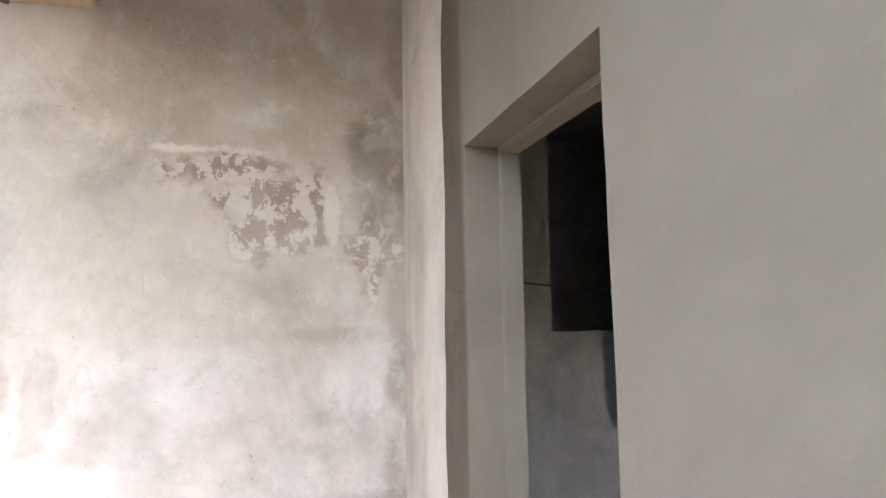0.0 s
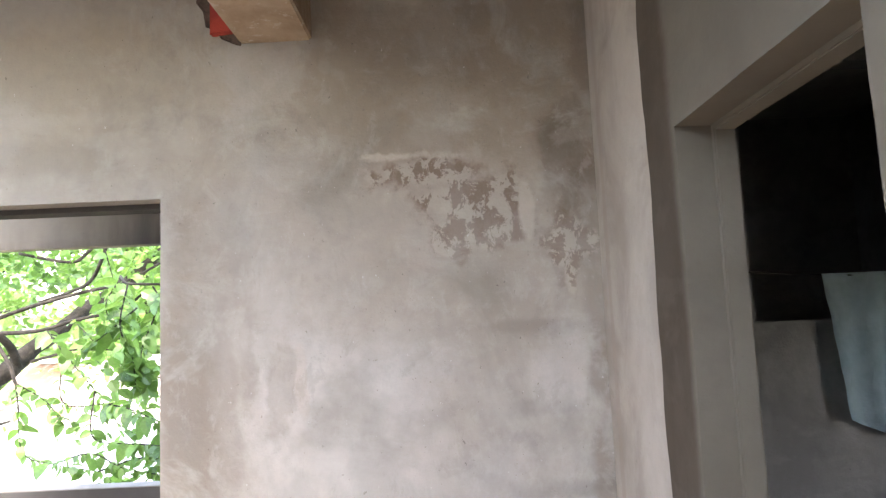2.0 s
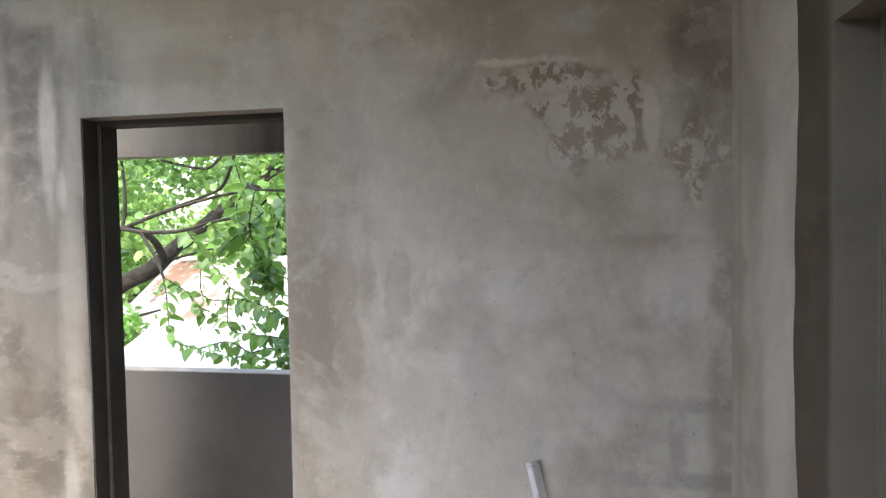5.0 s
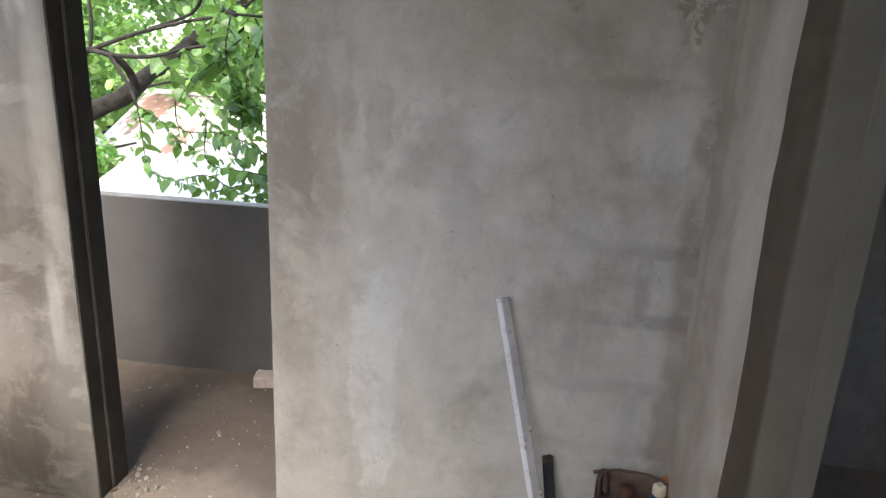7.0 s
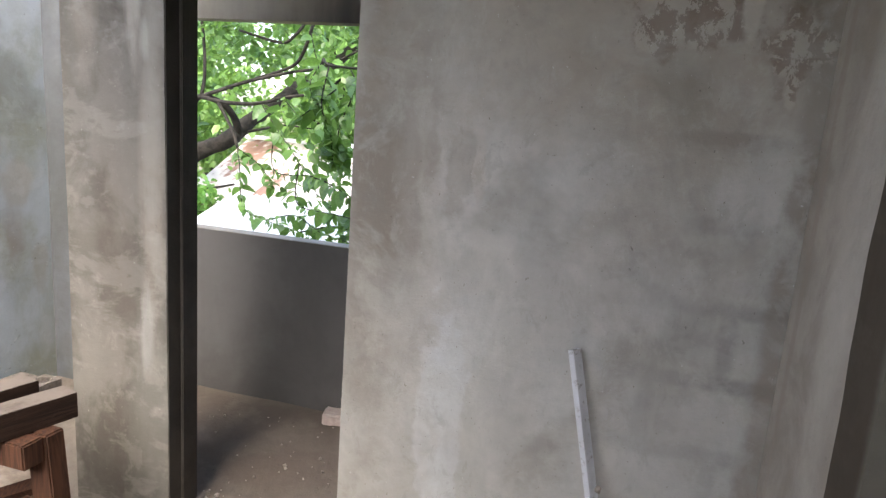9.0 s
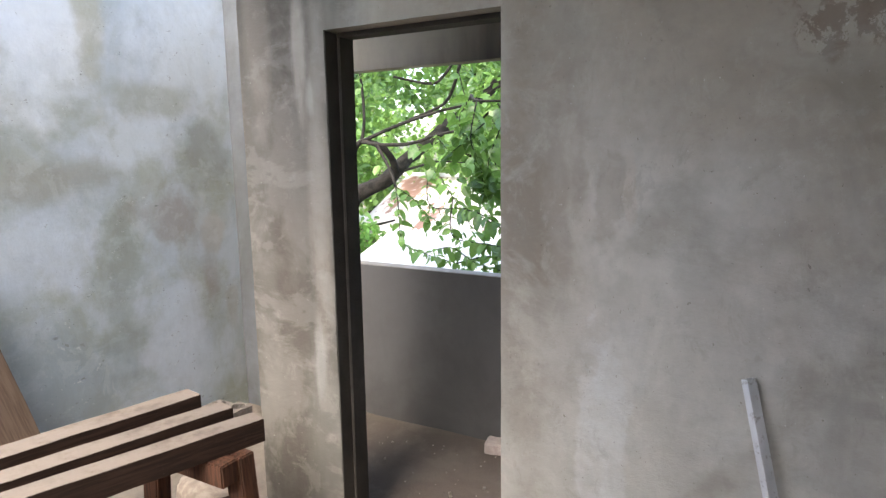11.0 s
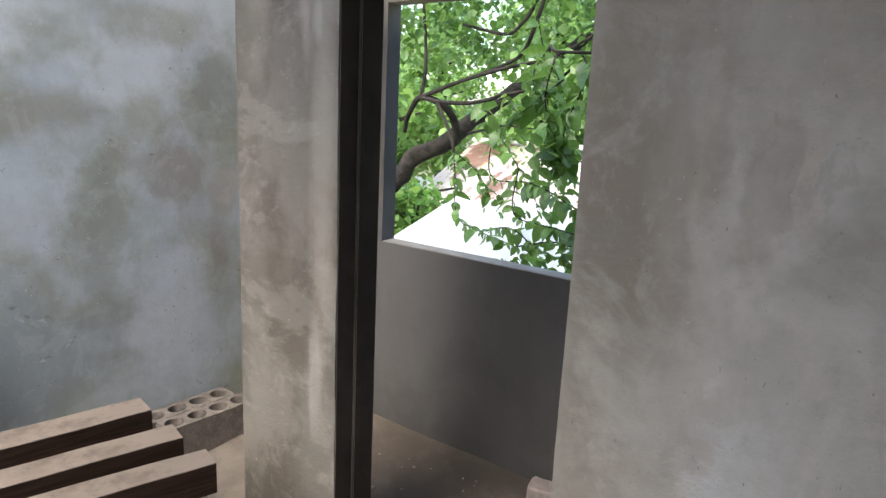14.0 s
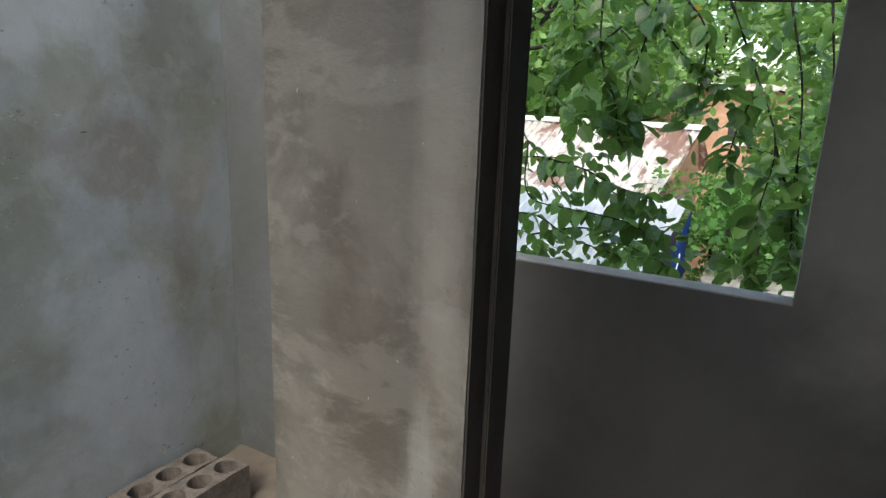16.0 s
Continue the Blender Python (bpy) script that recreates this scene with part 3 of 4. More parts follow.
    for j in range(ny):
        for i in range(nx):
            bm.faces.new((grid[j][i], grid[j][i + 1], grid[j + 1][i + 1], grid[j + 1][i]))
    rim = [e for e in bm.edges if e.is_boundary]
    made = bmesh.ops.extrude_edge_only(bm, edges=rim)["geom"]
    for v in made:
        if isinstance(v, bmesh.types.BMVert):
            v.co.z = -0.2
    structure("floor", bm, M_FLOOR, "rough dusty cement screed floor rising slightly to the balcony", True)


build_floor()

# ---- walls ----
DOOR = (-1.57, -0.845, -0.15, 2.10)
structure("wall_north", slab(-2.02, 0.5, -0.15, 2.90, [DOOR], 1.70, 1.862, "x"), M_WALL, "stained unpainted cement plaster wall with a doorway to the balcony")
structure("wall_west", slab(-0.55, 2.47, -0.15, 3.0, [], -3.10, -2.96, "y"), M_LEFT, "weathered blue grey plaster wall lit from above")
structure("wall_alcove", slab(-3.10, -2.42, -0.15, 3.0, [], 2.47, 2.70, "x"), M_SHAFT_TONED, "blue grey plastered return wall of the open shaft, toned down in colour")
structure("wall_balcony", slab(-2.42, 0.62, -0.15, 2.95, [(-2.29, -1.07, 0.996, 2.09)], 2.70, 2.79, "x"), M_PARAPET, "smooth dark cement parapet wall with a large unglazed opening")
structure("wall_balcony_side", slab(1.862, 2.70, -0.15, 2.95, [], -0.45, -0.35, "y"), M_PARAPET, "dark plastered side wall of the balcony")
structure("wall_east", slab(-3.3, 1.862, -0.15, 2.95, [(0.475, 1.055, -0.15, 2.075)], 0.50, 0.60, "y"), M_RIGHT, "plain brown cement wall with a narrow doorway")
# two unseen walls, added at heights that block low sky light
structure("wall_south_blocker", slab(-3.10, 0.60, -0.15, 2.75, [], -3.45, -3.30, "x", size=0.2), M_RIGHT, "unseen plain wall added behind to cut the low sky")
structure("wall_west_yard", slab(-3.30, -0.55, -0.15, 3.10, [], -3.10, -2.96, "y", size=0.2), M_LEFT, "unseen plaster wall added beside to cut the low sky")


def sill():
    bm = bmesh.new()
    # added cap, its paler colour stands for skylight on the parapet top
    box(bm, (-2.288, 2.702, 0.991), (-1.072, 2.788, 1.000), bevel=0.002)
    structure("trim_sill", roughen(bm, 0.001, 5), M_SILL, "thin cap on the parapet top, skylight put into its pale colour")


sill()


def door_stops():
    """The raised half of the rendered reveals on both doorways."""
    bm = bmesh.new()
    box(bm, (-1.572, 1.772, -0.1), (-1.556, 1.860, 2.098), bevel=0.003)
    structure("trim_jamb_west", roughen(bm, 0.002, 4), M_JAMB_SHADE, "raised render band in the doorway reveal, shaded in colour")
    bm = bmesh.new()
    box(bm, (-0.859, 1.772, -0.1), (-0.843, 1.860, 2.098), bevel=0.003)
    structure("trim_jamb_east", roughen(bm, 0.002, 4), M_JAMB_SHADE, "raised render band in the doorway reveal, shaded in colour")
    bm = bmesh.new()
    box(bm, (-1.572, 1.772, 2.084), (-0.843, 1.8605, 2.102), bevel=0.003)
    structure("trim_head", roughen(bm, 0.002, 4), M_JAMB_SHADE, "raised render band under the lintel, shaded in colour")
    bm = bmesh.new()
    box(bm, (0.572, 1.041, -0.1), (0.618, 1.058, 2.073), bevel=0.003)
    box(bm, (0.572, 0.472, -0.1), (0.618, 0.489, 2.073), bevel=0.003)
    box(bm, (0.572, 0.4725, 2.062), (0.6175, 1.0575, 2.078), bevel=0.003)
    structure("trim_doorway_east", roughen(bm, 0.002, 4), M_RIGHT, "raised render band in the narrow doorway")


door_stops()


def reveal_skins():
    """Thin skin on the west reveal and the underside of the lintel, shade painted into its colour."""
    bm = bmesh.new()
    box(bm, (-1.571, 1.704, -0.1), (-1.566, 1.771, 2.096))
    structure("trim_reveal", roughen(bm, 0.001, 5), M_JAMB_SHADE, "thin skin on the doorway reveal, shade in its colour")


reveal_skins()


def skim_strip():
    """Paler skim coat beside the corner, with a wavy edge."""
    bm, left, right, lf, rf = bmesh.new(), [], [], [], []
    for k in range(61):
        z = -0.1 + 3.0 * k / 60
        edge = 1.235 + 0.035 * noise.noise(Vector((0, 3, z * 1.6))) + 0.01 * noise.noise(Vector((0, 9, z * 6))) - 0.02 * max(0, z - 1.8)
        left.append(bm.verts.new((0.492, 1.698, z)))
        lf.append(bm.verts.new((0.494 + 0.002 * noise.noise(Vector((1, 2, z * 3))), edge + 0.02, z)))
        right.append(bm.verts.new((0.5005, edge, z)))
    for k in range(60):
        bm.faces.new((left[k], left[k + 1], lf[k + 1], lf[k]))
        bm.faces.new((lf[k], lf[k + 1], right[k + 1], right[k]))
    structure("trim_skim", bm, M_STRIP, "paler skim coat of plaster beside the room corner", True)


skim_strip()


def dark_room():
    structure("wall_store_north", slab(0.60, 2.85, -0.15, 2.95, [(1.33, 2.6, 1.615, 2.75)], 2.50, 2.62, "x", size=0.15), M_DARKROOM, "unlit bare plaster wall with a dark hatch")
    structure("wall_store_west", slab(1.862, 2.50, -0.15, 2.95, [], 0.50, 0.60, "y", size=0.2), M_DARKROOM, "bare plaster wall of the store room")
    # opening is unseen, added and sized to bring light into the store
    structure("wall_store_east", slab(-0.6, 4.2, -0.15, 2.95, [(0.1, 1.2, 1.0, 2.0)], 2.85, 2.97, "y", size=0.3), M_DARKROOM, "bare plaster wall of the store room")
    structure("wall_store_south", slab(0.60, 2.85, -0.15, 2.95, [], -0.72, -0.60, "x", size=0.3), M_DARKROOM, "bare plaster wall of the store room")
    # unseen closed box beyond the hatch, added so the opening stays dark
    structure("wall_hatch_north", slab(0.60, 2.85, -0.15, 2.95, [], 4.08, 4.2, "x", size=0.3), M_DARKROOM, "unseen bare wall added to keep the hatch dark")
    structure("wall_hatch_west", slab(2.79, 4.08, -0.15, 2.95, [], 0.50, 0.62, "y", size=0.3), M_DARKROOM, "unseen bare wall added to keep the hatch dark")
    bm = bmesh.new()
    box(bm, (0.60, -0.72, 2.95), (2.97, 4.2, 3.05))
    structure("ceiling_store", bm, M_SLAB, "concrete ceiling of the store room")
    bm = bmesh.new()
    box(bm, (0.62, 2.79, -0.2), (2.85, 4.08, 0.0))
    structure("floor_hatch", bm, M_SLAB, "unseen concrete floor added to keep the hatch dark")


dark_room()


def ceilings():
    bm = bmesh.new()
    # unseen edges and second box are sized to shade the pier and right side
    box(bm, (-2.14, -0.10, 2.775), (0.499, 1.697, 2.90))
    box(bm, (-0.85, -1.9, 2.775), (0.499, -0.102, 2.90))
    structure("ceiling", bm, M_SLAB, "bare concrete ceiling slab over the room, unseen reach set to shade it")
    bm = bmesh.new()
    box(bm, (-2.42, 1.864, 2.70), (-0.35, 2.698, 2.80))
    structure("ceiling_balcony", bm, M_SLAB, "bare concrete slab over the balcony")


ceilings()


def roof_beam():
    bm = bmesh.new()
    box(bm, (-0.598, 0.06, 2.585), (-0.372, 1.735, 2.772), bevel=0.006)
    bmesh.ops.subdivide_edges(bm, edges=[e for e in bm.edges if e.calc_length() > 1], cuts=24)
    roughen(bm, 0.006, 2.5)
    structure("beam", bm, M_BEAM, "rough timber-shuttered ceiling beam set into the wall")
    # broken plaster, the hole's shade painted as a dark patch, with red clay behind it
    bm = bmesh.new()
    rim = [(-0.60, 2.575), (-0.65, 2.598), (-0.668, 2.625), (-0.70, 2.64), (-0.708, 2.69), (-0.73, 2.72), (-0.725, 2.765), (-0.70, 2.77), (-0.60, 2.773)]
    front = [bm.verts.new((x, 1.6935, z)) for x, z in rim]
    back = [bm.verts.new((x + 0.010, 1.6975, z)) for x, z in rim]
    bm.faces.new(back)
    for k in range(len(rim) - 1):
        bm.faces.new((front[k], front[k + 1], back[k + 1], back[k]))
    hole = part("broken_plaster", bm, M_HOLE_SHADE, bpy.data.objects["wall_north"], "broken plaster, the hole's shade painted on")
    bm = bmesh.new()
    box(bm, (-0.69, 1.684, 2.615), (-0.602, 1.704, 2.77), bevel=0.006)
    part("clay_block", roughen(bm, 0.012, 14), M_BRICK, bpy.data.objects["wall_north"], "exposed red clay block")


roof_beam()


# ---- the work bench ----
def work_bench():
    bench = thing("work_bench", (0, 0, -0.01), "dusty brown timber trestle bench with three spaced planks", "bench")
    rows = [(-1.962, 1.342, 11.0, 0.105), (-1.752, 1.314, 13.5, 0.093), (-1.578, 1.298, 16.0, 0.085)]
    for x, y, turn, width in rows:
        bm = bmesh.new()
        box(bm, (-width, -1.5, -0.085), (0, 0, 0), bevel=0.0012)
        bmesh.ops.subdivide_edges(bm, edges=[e for e in bm.edges if e.calc_length() > 1], cuts=30)
        roughen(bm, 0.0022, 7, x * 3)
        ob = part("plank", bm, M_PLANK, bench)
        ob.matrix_local = pose(x, y, 0.735, 0, 0, -turn)
    for k, y in enumerate((1.20, 0.05)):
        bm = bmesh.new()
        shift = 0.25 * k
        box(bm, (-2.10 - shift, y - 0.106, 0.565), (-1.57 - shift, y - 0.036, 0.648), bevel=0.005)
        part("bearer", roughen(bm, 0.003, 8, k), M_LEG, bench)
        for x, lean in ((-1.60, 0.05), (-2.06, -0.05)):
            m = pose(x - shift, y, 0.565, 0, 0, 0)
            bm = bmesh.new()
            box(bm, (-0.042, -0.033, -0.585), (0.042, 0.033, 0.083), bevel=0.005)
            for v in bm.verts:
                v.co.x += lean * (-v.co.z / 0.6)
            bmesh.ops.transform(bm, matrix=m, verts=bm.verts[:])
            part("leg", roughen(bm, 0.003, 8, x), M_LEG, bench)
        bm = bmesh.new()
        tube(bm, [(-2.08 - shift, y + 0.04, 0.22), (-1.60 - shift, y + 0.04, 0.46)], 0.028, 4)
        part("brace", bm, M_LEG, bench)
    bm = bmesh.new()
    box(bm, (-1.655, 0.06, 0.36), (-1.60, 1.17, 0.43), bevel=0.004)
    ob = part("rail", roughen(bm, 0.003, 6), M_LEG, bench)
    ob.matrix_local = pose(-1.63, 1.18, 0, 0, 0, -13) @ pose(1.63, -1.18, 0)


work_bench()


def hollow_block(m, label):
    """Concrete block with one row of four round cores."""
    block = tagged(new("hollow_block"), label, "block", "hollow blocks")
    block.matrix_world = m
    bm = bmesh.new()
    w, l, h, r = 0.118, 0.44, 0.185, 0.041
    cw, cl = w, l / 4
    for i in range(1):
        for j in range(4):
            cx, cy = (i + 0.5) * cw, (j + 0.5) * cl
            square = [(cx + sx * cw / 2, cy + sy * cl / 2) for sx, sy in ((-1, -1), (1, -1), (1, 1), (-1, 1))]
            ring = [bm.verts.new((cx + r * math.cos(2 * math.pi * k / 16), cy + 1.05 * r * math.sin(2 * math.pi * k / 16), h)) for k in range(16)]
            deep = [bm.verts.new((v.co.x + (cx - v.co.x) * 0.12, v.co.y + (cy - v.co.y) * 0.12, 0.03)) for v in ring]
            out = []
            for k in range(16):
                a = 2 * math.pi * k / 16
                c, s = math.cos(a), math.sin(a)
                f = 1 / max(abs(c) / (cw / 2), abs(s) / (cl / 2))
                out.append(bm.verts.new((cx + f * c, cy + f * s, h)))
            for k in range(16):
                n = (k + 1) % 16
                bm.faces.new((ring[k], out[k], out[n], ring[n]))
                bm.faces.new((ring[n], deep[n], deep[k], ring[k]))
            bm.faces.new(deep[::-1])
            for sx, sy in ((1, 1), (-1, 1), (-1, -1), (1, -1)):
                q = bm.verts.new((cx + sx * cw / 2, cy + sy * cl / 2, h))
                near = sorted(out, key=lambda v: (v.co - q.co).length)[:2]
                bm.faces.new((q, *near))
    bmesh.ops.remove_doubles(bm, verts=bm.verts[:], dist=0.0005)
    lo = [bm.verts.new(p) for p in ((0, 0, 0), (w, 0, 0), (w, l, 0), (0, l, 0))]
    hi = [bm.verts.new(p) for p in ((0, 0, h), (w, 0, h), (w, l, h), (0, l, h))]
    bm.faces.new(lo[::-1])
    for k in range(4):
        n = (k + 1) % 4
        bm.faces.new((lo[k], lo[n], hi[n], hi[k]))
    bmesh.ops.recalc_face_normals(bm, faces=bm.faces[:])
    bmesh.ops.subdivide_edges(bm, edges=[e for e in bm.edges if e.calc_length() > 0.1], cuts=3)
    roughen(bm, 0.004, 30)
    body = part("body", bm, M_CONCRETE, block)
    return block


hollow_block(pose(-2.945, 1.79, floor_height(-2.88, 1.95) - 0.012, 0, 0, -1.5), "grey hollow concrete block with round cores against the weathered wall")
hollow_block(pose(-2.822, 1.815, floor_height(-2.75, 2.0) - 0.012, 0, 0, -2.5), "grey hollow concrete block with round cores beside another block")


def leaning_board():
    m = pose(-2.82, 1.28, 0.01, 14.0, -4.5, 0)
    bm = bmesh.new()
    box(bm, (0, -0.20, 0), (0.03, 0, 1.55), bevel=0.003)
    bmesh.ops.subdivide_edges(bm, edges=[e for e in bm.edges if e.calc_length() > 1], cuts=12)
    roughen(bm, 0.004, 5)
    ob = part("plank", bm, M_BOARD, None)
    ob.matrix_world = m
    tagged(ob, "rough brown plank leaning against the weathered wall", "plank")


leaning_board()


def pale_lump():
    # sack shape stands in for an unidentified pale lump
    bm = bmesh.new()
    bmesh.ops.create_icosphere(bm, subdivisions=3, radius=1)
    for v in bm.verts:
        x, y, z = v.co
        k = 1 + 0.12 * noise.noise(v.co * 2.3)
        v.co = Vector((math.copysign(abs(x) ** 0.7, x) * 0.17 * k, math.copysign(abs(y) ** 0.7, y) * 0.24 * k, max(-0.105, math.copysign(abs(z) ** 0.8, z) * 0.12 * k)))
    ob = part("pale_lump", bm, M_SACK, None, smooth=True)
    ob.matrix_world = pose(-2.31, 1.60, floor_height(-2.31, 1.60) + 0.071, 0, 0, 65) @ Matrix.Scale(0.7, 4)
    tagged(ob, "pale rounded lump on the floor behind the bench", "sack")


pale_lump()


# ---- by the corner: bars and the tool bag ----
def straight_edge():
    top, foot = Vector((-0.074, 1.672, 1.010)), Vector((0.172, 1.50, 0.004))
    bar = thing("straight_edge", (0, 0, 0), "white smeared aluminium straight edge leaning on the wall", "straight edge")
    d = (top - foot)
    bm = bmesh.new()
    w, t, l = 0.019, 0.011, d.length
    outer = [(-w, -t), (w, -t), (w, t), (-w, t)]
    inner = [(x * 0.86, y * 0.76) for x, y in outer]
    rings = [[bm.verts.new((x, y, z)) for x, y in pts] for pts, z in ((outer, 0), (outer, l), (inner, l), (inner, 0))]
    for a, b in zip(rings, rings[1:] + rings[:1]):
        for k in range(4):
            n = (k + 1) % 4
            bm.faces.new((a[k], a[n], b[n], b[k]))
    bmesh.ops.recalc_face_normals(bm, faces=bm.faces[:])
    bmesh.ops.bevel(bm, geom=[e for e in bm.edges if e.calc_length() > 0.5], offset=0.002, segments=1, affect="EDGES")
    ob = part("tube", bm, M_ALU, bar)
    q = d.to_track_quat("Z", "Y").to_matrix().to_4x4()
    ob.matrix_local = Matrix.Translation(foot) @ q
    for s in (0.60, 0.40):
        bm = bmesh.new()
        bmesh.ops.create_icosphere(bm, subdivisions=2, radius=0.012)
        roughen(bm, 0.006, 60)
        lump = part("mortar_lump", bm, M_RUBBLE, bar, "blob of dry mortar", True)
        p = foot + d * s
        lump.matrix_local = Matrix.Translation((p.x + 0.021, p.y + 0.004, p.z))


straight_edge()


def black_level():
    top, foot = Vector((0.112, 1.676, 0.475)), Vector((0.180, 1.56, 0.012))
    d = top - foot
    ob = thing("spirit_level", (0, 0, 0), "short black steel level leaning beside the straight edge", "level")
    m = Matrix.Translation(foot) @ d.to_track_quat("Z", "Y").to_matrix().to_4x4()
    bm = bmesh.new()
    box(bm, (-0.016, -0.010, 0), (0.016, -0.006, d.length), bevel=0.001)
    box(bm, (-0.016, 0.006, 0), (0.016, 0.010, d.length), bevel=0.001)
    box(bm, (-0.004, -0.006, 0), (0.004, 0.006, d.length))
    part("bar", bm, M_BLACK, ob).matrix_local = m
    for z in (0.0, d.length - 0.02):
        bm = bmesh.new()
        box(bm, (-0.0165, -0.0105, z - 0.002), (0.0165, 0.0105, z + 0.02), bevel=0.002)
        part("end_cap", bm, M_TRIM, ob).matrix_local = m


black_level()


def tool_bag():
    bag = thing("tool_bag", (0.375, 1.56, 0.0), "open brown canvas tool bag full of tools in the corner", "tool bag")
    w, d, h = 0.115, 0.09, 0.385
    bm = bmesh.new()
    prof = []
    for k in range(13):
        z = h * k / 12
        s = 1 + 0.06 * math.sin(z * 9) - 0.05 * k / 12
        ring = []
        for i in range(24):
            a = 2 * math.pi * i / 24
            c, sn = math.cos(a), math.sin(a)
            x = math.copysign(abs(c) ** 0.5, c) * w * s
            y = math.copysign(abs(sn) ** 0.5, sn) * d * s
            rise = 0.085 * max(0, sn) ** 0.4 if k == 12 else 0
            ring.append(bm.verts.new((x, y, z + rise)))
        prof.append(ring)
    for a, b in zip(prof, prof[1:]):
        for i in range(24):
            bm.faces.new((a[i], a[(i + 1) % 24], b[(i + 1) % 24], b[i]))
    bm.faces.new(prof[0][::-1])
    roughen(bm, 0.006, 12)
    bmesh.ops.solidify(bm, geom=bm.faces[:], thickness=0.006)
    part("body", bm, M_BAG, bag, "brown canvas", True)
    bm = bmesh.new()
    tube(bm, [(-w, d * 0.9, h + 0.075), (-w * 0.3, d, h + 0.087), (w * 0.4, d, h + 0.082), (w, d * 0.85, h + 0.07)], 0.006, 6)
    part("binding", bm, M_TRIM, bag, "dark leather edge", True)
    bm = bmesh.new()
    tube(bm, smooth_line([(-w * 0.75, d * 0.6, 0.20), (-w * 0.85, d * 0.7, 0.42), (-w * 0.72, d * 0.75, 0.478), (-w * 0.62, d * 0.8, 0.40)]), 0.009, 8)
    part("handle", bm, M_TRIM, bag, "dark leather strap", True)
    bm = bmesh.new()
    tube(bm, [(-0.01, 0.02, 0.2), (-0.012, 0.03, 0.40), (-0.015, 0.035, 0.452)], [0.016, 0.018, 0.020], 12)
    part("trowel_grip", bm, M_LEG, bag, "worn wooden grip", True)
    bm = bmesh.new()
    box(bm, (-0.055, -0.01, 0.25), (-0.025, 0.02, 0.415), bevel=0.006)
    part("sponge", bm, M_CREAM, bag, "yellowed sponge")
    bm = bmesh.new()
    box(bm, (-0.035, -0.013, 0.0), (0.035, 0.013, 0.2), pose(0.045, 0.0, 0.25, 0, 28, 10), 0.006)
    part("float_handle", bm, M_PINK, bag, "salmon pink plastic grip")


tool_bag()


def bottle():
    ob = thing("bottle", (0.462, 1.612, 0.245), "small dark blue bottle with a cream cap in the tool bag", "bottle")
    bm = bmesh.new()
    tube(bm, [(0, 0, 0), (0, 0, 0.004), (0, 0, 0.165), (0, 0, 0.185)], [0.026, 0.029, 0.029, 0.018], 20)
    part("body", bm, M_NAVY, ob, "dark blue plastic", True)
    bm = bmesh.new()
    tube(bm, [(0, 0, 0.183), (0, 0, 0.187), (0, 0, 0.212), (0, 0, 0.216)], [0.018, 0.021, 0.020, 0.015], 20)
    part("cap", bm, M_CREAM, ob, "cream screw cap", True)
    bm = bmesh.new()
    tube(bm, [(0, 0, 0.216), (0, 0, 0.226)], [0.008, 0.006], 12)
    part("nozzle", bm, M_CREAM, ob)


bottle()


def orange_tin():
    bm = bmesh.new()
    tube(bm, [(0, 0, 0), (0, 0, 0.003), (0, 0, 0.20), (0, 0, 0.205)], [0.018, 0.020, 0.020, 0.016], 16)
    ob = part("chalk_tube", bm, M_ORANGE, None, smooth=True)
    ob.matrix_world = pose(0.470, 1.652, 0.262, 0, 8, 0)
    tagged(ob, "orange plastic chalk tube standing in the tool bag", "tube")


orange_tin()


# ---- balcony floor and threshold bits ----
def brick_piece():
    bm = bmesh.new()
    box(bm, (-0.055, -0.05, 0), (0.055, 0.05, 0.065), bevel=0.008)
    bmesh.ops.subdivide_edges(bm, edges=bm.edges[:], cuts=2)
    roughen(bm, 0.006, 22)
    ob = part("brick_piece", bm, M_PALEBRICK)
    ob.matrix_world = pose(-1.295, 2.62, floor_height(-1.30, 2.62) - 0.006, 0, 0, 12)
    tagged(ob, "broken pale brick lying at the foot of the parapet", "brick")


brick_piece()


def rubble():
    rng = random.Random(5)
    bm = bmesh.new()
    spots = [(-1.48, 1.80, 0.10, 60), (-1.3, 2.3, 0.35, 70), (-1.75, 1.62, 0.25, 45), (-1.25, 1.75, 0.25, 40), (-0.3, 1.6, 0.4, 40), (-2.2, 1.3, 0.3, 30)]
    for cx, cy, spread, count in spots:
        for _ in range(count):
            x, y = cx + rng.gauss(0, spread), cy + rng.gauss(0, spread * 0.5)
            if (y > 1.69 and y < 1.86 and not -1.55 < x < -0.87) or not -2.9 < x < 0.45 or y > 2.66:
                continue
            s = 0.003 + 0.009 * rng.random() ** 3
            tmp = bmesh.new()
            bmesh.ops.create_icosphere(tmp, subdivisions=1, radius=s)
            for v in tmp.verts:
                v.co *= 0.7 + 0.6 * rng.random()
                v.co += Vector((x, y, floor_height(x, y) + s * 0.35))
            join(bm, tmp)
    tagged(part("rubble", bm, M_RUBBLE), "crumbs of dry mortar scattered on the floor", "rubble", kind="stuff")


rubble()


# ---- store room cloth ----
def cloth():
    rope = bmesh.new()
    tube(rope, smooth_line([(0.60, 2.46, 1.90), (1.4, 2.46, 1.82), (2.0, 2.46, 1.80), (2.85, 2.46, 1.90)]), 0.004, 6)
    tagged(part("clothes_line", rope, M_ROPE, smooth=True), "thin rope strung across the store room", "rope")
    bm, rows = bmesh.new(), []
    for j in range(25):
        v = j / 24
        row = []
        for i in range(21):
            u = i / 20
            length = 0.60 + 0.24 * u
